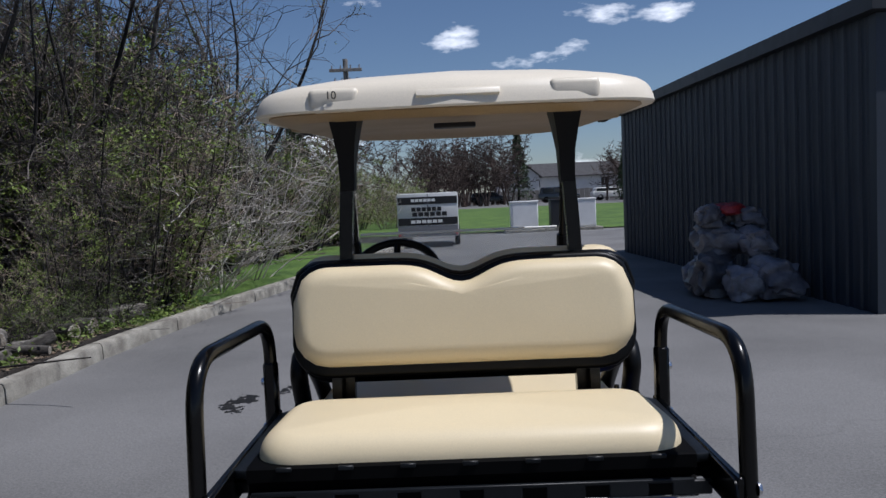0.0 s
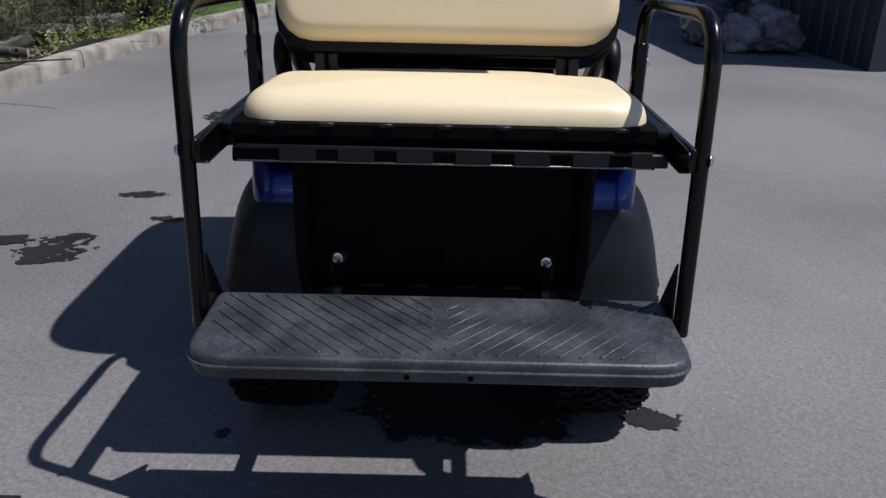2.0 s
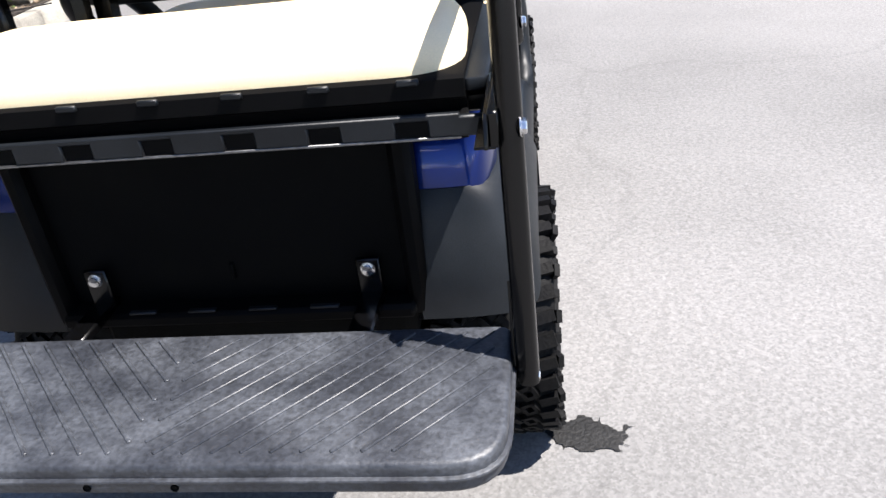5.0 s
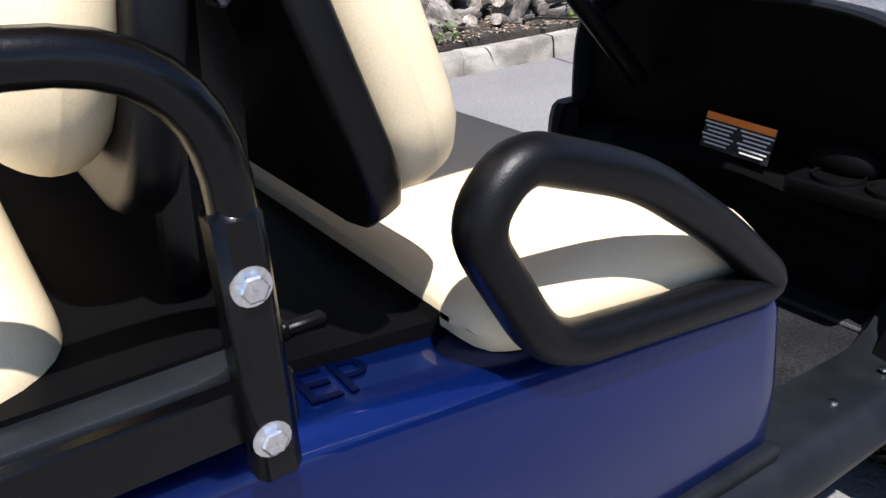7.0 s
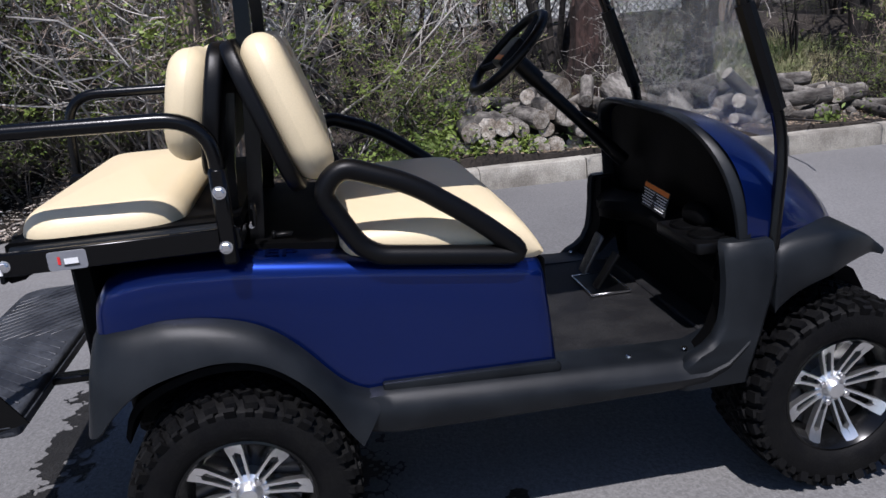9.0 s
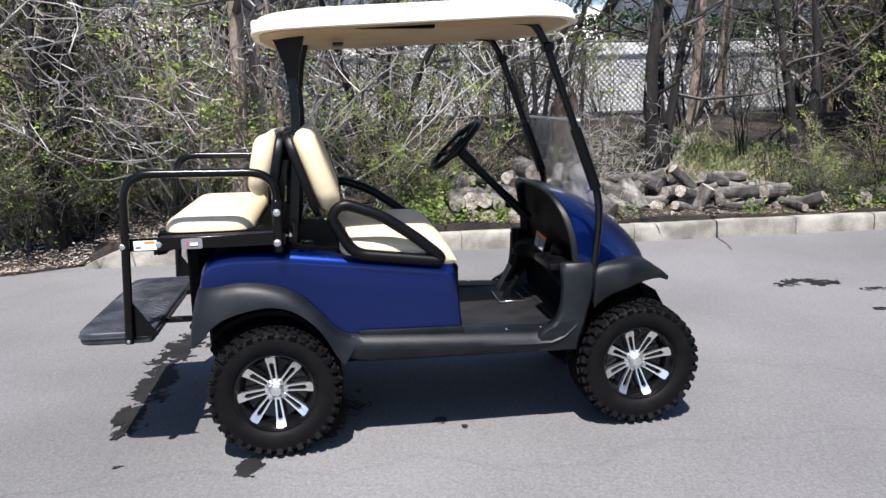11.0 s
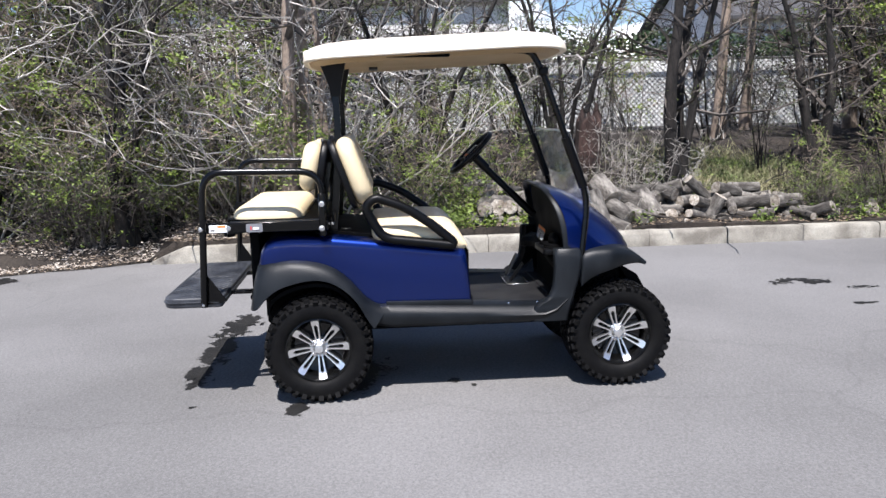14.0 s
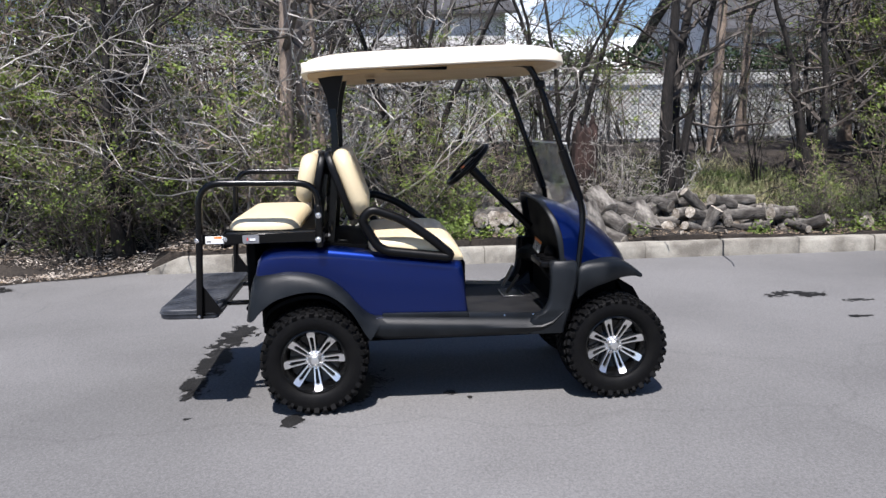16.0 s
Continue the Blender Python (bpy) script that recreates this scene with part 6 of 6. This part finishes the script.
def house(at, size, wall_h, roof_h, rz, label, storeys=1, windows=3, gable_out=0.4):
    """A gabled house with siding, windows and a shingled roof."""
    sx, sy = size
    ob = thing("house", label, "house", at)
    def lp(name, b, mat, parent=ob, lab=""):
        bmesh.ops.recalc_face_normals(b, faces=b.faces)
        me = bpy.data.meshes.new(name)
        b.to_mesh(me)
        b.free()
        me.materials.append(mat)
        o = new(name, me)
        o.parent = parent
        if lab:
            o["label"] = lab
        return o
    b = B()
    hx, hy = sx / 2, sy / 2
    loft(b, [[Vector((x, -hy, 0)), Vector((x, hy, 0)), Vector((x, hy, wall_h)), Vector((x, 0, wall_h + roof_h)), Vector((x, -hy, wall_h))] for x in (-hx, hx)])
    lp("wall", b, house_siding, ob, "pale lap siding")
    for i in range(int(wall_h / 0.2)):
        for s in (-1, 1):
            lp("siding_board", box(B(), (0, s * (hy + 0.008), 0.2 * i + 0.1), (sx, 0.016, 0.19), 0.003), house_siding)
    for s in (-1, 1):
        b = B()
        ridge, eave = Vector((0, 0, wall_h + roof_h + 0.06)), Vector((0, s * (hy + 0.4), wall_h - 0.4 * roof_h / hy + 0.06))
        loft(b, [[Vector((x, p.y, p.z + dz)) for p, dz in ((ridge, 0), (eave, 0), (eave, 0.12), (ridge, 0.12))] for x in (-hx - gable_out, hx + gable_out)])
        lp("roof", b, shingle, ob, "dark shingle roof slope")
    for st in range(storeys):
        for i in range(windows):
            x = -hx + sx * (i + 0.5) / windows
            for s in (-1, 1):
                z = 1.5 + 2.7 * st if storeys > 1 or wall_h > 4 else wall_h * 0.72
                w = lp("window", box(B(), (x, s * (hy + 0.03), z), (1.1, 0.06, 1.2), 0.01), white_paint)
                lp("pane", box(B(), (x - 0.25, s * (hy + 0.055), z), (0.42, 0.03, 1.0)), window_dark, w)
                lp("pane", box(B(), (x + 0.25, s * (hy + 0.055), z), (0.42, 0.03, 1.0)), window_dark, w)
    for s in (-1, 1):
        w = lp("window", box(B(), (s * (hx + 0.03), -0.9, wall_h * 0.72), (0.06, 1.0, 1.2), 0.01), white_paint)
        lp("pane", box(B(), (s * (hx + 0.055), -0.9, wall_h * 0.72), (0.03, 0.84, 1.04)), window_dark, w)
    ob.rotation_euler = (0, 0, radians(rz))
    return ob


house((-30, -2.4, 1.0), (16, 8), 4.8, 1.6, 90, "white-sided house with grey roof beyond the fence")
house((-25, 17.5, 1.1), (11, 8), 3.4, 1.8, 90, "pale blue-grey house with dark roof beyond the fence", 1)
house((14.8, 101.4, 0.65), (13, 7), 3.2, 1.6, 0, "pale grey house with dark roof beyond the lawn", 1, 3)
house((7.9, 99.5, 0.65), (7, 5.4), 3.3, 2.2, 90, "pale grey gabled house wing beyond the lawn", 1, 2)
house((34, 96.2, 0.65), (12, 8), 4.6, 2.4, 0, "distant grey house with dark roof", 2, 3)

# ---- the far side of the yard ----
bf = thing("board_fence", "silvered wooden board fence beyond the lawn", "fence", (0, 92.9, 0.65))
for i in range(80):
    part("board", box(B(), (-14 + 0.6 * i, 92.9, 1.38 + 0.02 * (i % 3)), (0.57, 0.03, 1.46), 0.006), greywood, bf)

tr = thing("cargo_trailer", "white enclosed cargo trailer with black bands, parked in the yard", "trailer", (-0.9, 24.8, 0))
b = slab(B(), rounded([(-1.90, 0.36), (0.08, 0.36), (0.08, 1.78), (-1.90, 1.78)], 0.06, 4), 0, 3.6, 0.02, Matrix.Translation((0, 26.8, 0)) @ XZ, 2)
body = part("body", b, white_paint, tr, "white panelled trailer body")
for z0, z1, mt in ((1.42, 1.66, ink), (0.74, 0.98, ink)):
    part("band", box(B(), (-0.91, 23.195, (z0 + z1) / 2), (1.93, 0.012, z1 - z0)), mt, body)
part("skirt", box(B(), (-0.91, 23.195, 0.55), (1.93, 0.010, 0.34)), label_grey, body)
for i, (x, z, w, hh) in enumerate(((-1.05, 1.55, 0.8, 0.09), (-0.95, 1.26, 1.0, 0.13), (-0.85, 1.10, 1.15, 0.13), (-0.95, 0.86, 1.05, 0.10))):
    for q in range(6):
        part("sign_bar", box(B(), (x - w / 2 + w * (q + 0.5) / 6, 23.184, z), (w / 6 * 0.82, 0.008, hh)), label_white if i in (0, 3) else ink, body)
part("door_frame", box(B(), (-0.90, 23.188, 1.06), (0.03, 0.014, 1.38)), label_grey, body)
for x in (-1.85, 0.03):
    for y in (24.6, 25.4):
        b = lathe(B(), [(0.17, -0.08), (0.30, -0.09), (0.33, -0.06), (0.33, 0.06), (0.30, 0.09), (0.17, 0.08), (0.0005, 0.06)], 24)
        bmesh.ops.translate(b, verts=b.verts, vec=(x, y, 0.33))
        part("wheel", b, rubber, tr)
part("tail_light", box(B(), (0.02, 23.185, 0.48), (0.06, 0.02, 0.14), 0.004), label_red, tr)
part("tail_light", box(B(), (-1.84, 23.185, 0.48), (0.06, 0.02, 0.14), 0.004), label_red, tr)
for x, y, w, hh, mt, lab in ((2.9, 31.3, 1.15, 1.28, white_paint, "white steel utility cabinet on a concrete pad"), (4.55, 31.8, 0.95, 1.3, trimdark, "dark steel utility cabinet on a concrete pad"), (5.5, 31.5, 0.9, 1.3, white_paint, "white steel utility cabinet on a concrete pad")):
    ub = thing("utility_cabinet", lab, "cabinet", (x, y, 0))
    part("pad", box(B(), (x, y, 0.06), (w + 0.5, 1.2, 0.12), 0.01), concrete, ub)
    cb = part("body", slab(B(), rounded([(x - w / 2, y - 0.4), (x + w / 2, y - 0.4), (x + w / 2, y + 0.4), (x - w / 2, y + 0.4)], 0.03, 3), 0.12, hh, 0.03, Matrix(), 2), mt, ub)
    part("lid", box(B(), (x, y, hh + 0.02), (w + 0.06, 0.88, 0.06), 0.015), mt, ub)
    part("door", box(B(), (x + w * 0.02, y - 0.41, 0.12 + hh * 0.46), (w * 0.9, 0.02, hh * 0.8), 0.008), mt, ub)
pole = thing("utility_pole", "weathered wooden utility pole with two crossarms", "pole", (-4.1, 29.4, 0))
part("shaft", tube(B(), [(-4.1, 29.4, -0.1), (-4.12, 29.4, 3.5), (-4.16, 29.4, 7.3)], [0.15, 0.13, 0.10], 12), greywood, pole)
for z, w in ((6.85, 1.0), (6.35, 0.8)):
    arm = part("crossarm", box(B(), (-4.14, 29.28, z), (w * 1.3, 0.1, 0.12), 0.01), greywood, pole)
    for q in (-0.55, -0.2, 0.2, 0.55):
        part("insulator", tube(B(), [(-4.14 + q * w, 29.28, z + 0.05), (-4.14 + q * w, 29.28, z + 0.2)], [0.035, 0.025], 8), label_grey, arm)


def car(x, y, rz, paint, label, tall):
    ob = thing("car", label, "car", (x, y, 0))
    L2, W2 = 2.3, 0.9
    def lp(name, b, mat, parent=ob):
        o = part(name, b, mat)
        o.parent = parent
        return o
    low = rounded([(-L2, 0.35), (L2, 0.35), (L2, 0.85), (L2 - 0.9, 0.98), (-L2, 1.0)], 0.12, 4)
    lp("body", slab(B(), low, -W2, W2, 0.08, XZ, 3), paint)
    up = rounded([(-L2 + 0.15, 0.95), (L2 - 1.0, 0.95), (L2 - 1.7, 0.95 + tall), (-L2 + 0.4, 0.95 + tall)], 0.1, 4)
    cab = lp("cabin", slab(B(), up, -W2 + 0.12, W2 - 0.12, 0.1, XZ, 3), paint)
    for s in (-1, 1):
        for xa, xb in ((-L2 + 0.5, -0.55), (-0.45, 0.55)):
            lp("side_window", box(B(), ((xa + xb) / 2, s * (W2 - 0.12), 0.97 + tall / 2), (xb - xa, 0.02, tall * 0.62), 0.005), window_dark, cab)
        for xw in (-1.4, 1.4):
            b = lathe(B(), [(0.2, -0.1), (0.32, -0.1), (0.34, -0.06), (0.34, 0.06), (0.32, 0.1), (0.2, 0.1), (0.0005, 0.08)], 20, "y")
            bmesh.ops.translate(b, verts=b.verts, vec=(xw, s * (W2 - 0.1), 0.34))
            lp("wheel", b, rubber)
    ob.rotation_euler = (0, 0, radians(rz))
    return ob


car(4.0, 87.2, 0, car_black, "black car parked far beyond the lawn", 0.5).location.z = 0.65
car(11.5, 85.3, 0, car_black, "dark sport utility vehicle parked near the houses", 0.75).location.z = 0.65
car(18.0, 88.1, 0, white_paint, "small white car parked far off", 0.5).location.z = 0.65

# far trees
FAR = "bare brown tree far beyond the yard"
far_tree = plant("tree", FAR, "tree", 41, 3, 9.5, 0.30, 0.15, redbark, 0, 20, 11, group="far trees", sub=False, thin=0.020, crown_m=redbark)
far_tree.location = (-5.0, 66.3, 0.6)
for i in range(46):
    x = rng.uniform(-26, 40)
    y = rng.uniform(62.5, 91) if x > -4 else rng.uniform(34, 76)
    if 0.06 < x / (y + 2.2) < 0.19:
        continue
    c = copy_thing(far_tree, pose(x, y, 0.05 + 0.6 * min(1, (y - 31.7) / 27.5) - 0.05, 0, 0, rng.uniform(0, 360)))
    s = rng.uniform(0.6, 1.0)
    c.scale = (s, s, s)
for i in range(15):
    y = rng.uniform(74, 91)
    c = copy_thing(far_tree, pose((y + 2.2) * (-0.035 + 0.0075 * i), y, 0.6, 0, 0, rng.uniform(0, 360)))
    s = rng.uniform(0.8, 1.05)
    c.scale = (s, s, s)
scatter(8, 9.4, 13.5, 0.9, 2.6, (5,), 0.9, 1.3)
scatter(12, 5.6, 8.6, 0.5, 1.5, (4, 1, 4), 0.4, 0.65)
# green thicket where the kerb ends, beyond the parked trailer
for i in range(16):
    y = rng.uniform(33, 46)
    put(kinds[rng.choice((6, 1))], (y + 2.2) * (-0.135 + 0.005 * i), y, rng.uniform(0.9, 1.35) * (1.15 - 0.03 * i))
for x, y, s in ((7.4, 88.3, 0.95), (15.4, 68.2, 0.62), (17.2, 70.1, 0.5), (-9, 42.6, 0.8)):
    ev, ef = [], []
    for i in range(2600):
        t = rng.random() ** 0.7
        a = rng.uniform(0, 6.28)
        rr = 1.9 * (1 - t) * (0.55 + 0.45 * rng.random())
        leaf(ev, ef, Vector((rr * math.cos(a), rr * math.sin(a), 0.4 + 8.8 * t)), rng, rng.uniform(0.25, 0.5))
    ob = thing("conifer", "dark green conifer beyond the yard", "tree", (x, y, 0.05 + 0.6 * min(1, (y - 31.7) / 27.5)), group="far conifers")
    ob.scale = (s, s, s)
    mesh_from("foliage", ev, ef, evergreen, ob)
    sv, sf = [], []
    limb(sv, sf, [Vector((0, 0, -0.2)), Vector((0, 0, 4)), Vector((0, 0, 8.8))], [0.2, 0.13, 0.03], 8)
    mesh_from("trunk", sv, sf, darkbark, ob)

# ---- sacks against the steel wall ----
def sack(at, size, seed, mt, label):
    ob = B()
    bmesh.ops.create_icosphere(ob, subdivisions=4, radius=1)
    for v in ob.verts:
        c = v.co.copy()
        k = 0.92 + 0.34 * noise.noise(c * 1.5 + Vector((seed, 0, 0))) + 0.26 * abs(noise.noise(c * 3.2 + Vector((0, seed, 0)))) - 0.20 * abs(noise.noise(Vector((c.x * 5, c.y * 5, c.z * 2)) + Vector((0, 0, seed)))) + 0.06 * noise.noise(c * 14)
        q = Vector((math.copysign(abs(c.x) ** 0.75, c.x), math.copysign(abs(c.y) ** 0.75, c.y), math.copysign(abs(c.z) ** 0.7, c.z))) * k
        v.co = Vector((q.x * size[0] / 2, q.y * size[1] / 2, max(q.z, -0.92) * size[2] / 2)) + Vector(at)
    bmesh.ops.translate(ob, verts=ob.verts, vec=(0.12, -0.1, 0))
    return tagged(part("rubbish_sack", ob, mt, None, sharp=60), label, "sack", group="sacks by the wall")


GL = "crumpled grey plastic sack piled against the steel wall"
for at, size, mt in (((3.55, 9.20, 0.30), (0.75, 0.8, 0.62), bagm), ((4.15, 8.60, 0.31), (0.72, 0.7, 0.58), bagm), ((3.75, 8.60, 0.24), (0.5, 0.5, 0.48), bagm), ((3.65, 9.35, 0.80), (0.7, 0.75, 0.5), bagm), ((4.05, 9.00, 0.78), (0.5, 0.6, 0.42), bagm), ((3.50, 9.25, 1.14), (0.45, 0.5, 0.32), bagm), ((4.05, 9.30, 1.12), (0.5, 0.5, 0.34), bagm), ((3.78, 9.30, 1.24), (0.5, 0.45, 0.2), bagred), ((3.42, 9.60, 0.25), (0.45, 0.5, 0.5), bagm)):
    sack(at, size, at[0] * 7 + at[1], mt, GL if mt is bagm else "crumpled red plastic sack on top of the pile")

# ---- stains on the asphalt ----
def stain(x, y, rx, ry, seed, label="dark wet stain on the asphalt", z=0.004, broken=1.0):
    """A blot with a ragged edge and loose flecks round it."""
    cell = 0.009 if rx < 0.3 else 0.013
    nx, ny = int(1.9 * rx / cell), int(1.9 * ry / cell)
    verts, faces, at = [], [], {}
    def corner(i, j):
        if (i, j) not in at:
            at[(i, j)] = len(verts)
            verts.append((x + (i - 0.5) * cell, y + (j - 0.5) * cell, z))
        return at[(i, j)]
    for i in range(-nx, nx + 1):
        for j in range(-ny, ny + 1):
            px, py = i * cell, j * cell
            f = (px / rx) ** 2 + (py / ry) ** 2
            v = 1 - f + 1.5 * broken * noise.noise(Vector((px * 6 + seed * 9, py * 9, seed))) + 0.9 * broken * noise.noise(Vector((px * 26, py * 30 + seed, 2))) + 0.5 * noise.noise(Vector((px * 75, py * 75, seed)))
            if v > 0.1:
                faces.append((corner(i, j), corner(i + 1, j), corner(i + 1, j + 1), corner(i, j + 1)))
    if not faces:
        return None
    for _ in range(3):
        acc = [[0.0, 0.0, 0] for _ in verts]
        for fc in faces:
            for a, c in zip(fc, fc[1:] + fc[:1]):
                for u, w in ((a, c), (c, a)):
                    acc[u][0] += verts[w][0]
                    acc[u][1] += verts[w][1]
                    acc[u][2] += 1
        verts = [((v[0] + a[0] / a[2]) / 2, (v[1] + a[1] / a[2]) / 2, z) for v, a in zip(verts, acc)]
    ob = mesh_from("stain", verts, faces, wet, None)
    return tagged(ob, label, "stain", kind="structure")


stain(-0.45, -0.745, 0.62, 0.11, 1.0)
stain(-1.10, -0.70, 0.36, 0.12, 2.0, z=0.0055)
stain(0.05, -0.79, 0.22, 0.07, 3.0, z=0.007)
stain(-1.80, 1.17, 0.16, 0.17, 4.0)
stain(-2.05, 1.24, 0.10, 0.07, 5.0, z=0.0055)
stain(-1.70, 1.98, 0.15, 0.06, 6.0)
stain(-1.42, 1.60, 0.10, 0.04, 16.0)
stain(-0.65, -0.24, 0.025, 0.035, 7.0)
stain(0.56, -0.69, 0.022, 0.03, 8.0)
stain(0.335, 0.752, 0.05, 0.045, 9.0)
stain(0.435, 0.855, 0.03, 0.025, 10.0)
# ragged oily patch; its dark colour also deepens the shade under the cart
stain(0.10, 0.05, 0.40, 0.36, 21.0, "dark oily patch that also deepens the shade under the cart", z=0.0055, broken=0.35)
stain(0.68, -0.10, 0.10, 0.08, 11.0)
stain(-1.82, 4.05, 0.10, 0.24, 12.0, broken=2.0)
stain(-1.52, 4.42, 0.05, 0.13, 15.0, broken=2.0)
stain(-0.98, 4.12, 0.035, 0.12, 14.0, broken=1.6)
stain(-3.20, -3.45, 0.16, 0.26, 13.0)

# kerb stones last, as pieces of the kerb
for bs in stones:
    part("kerb_stone", bs, concrete, kerb)
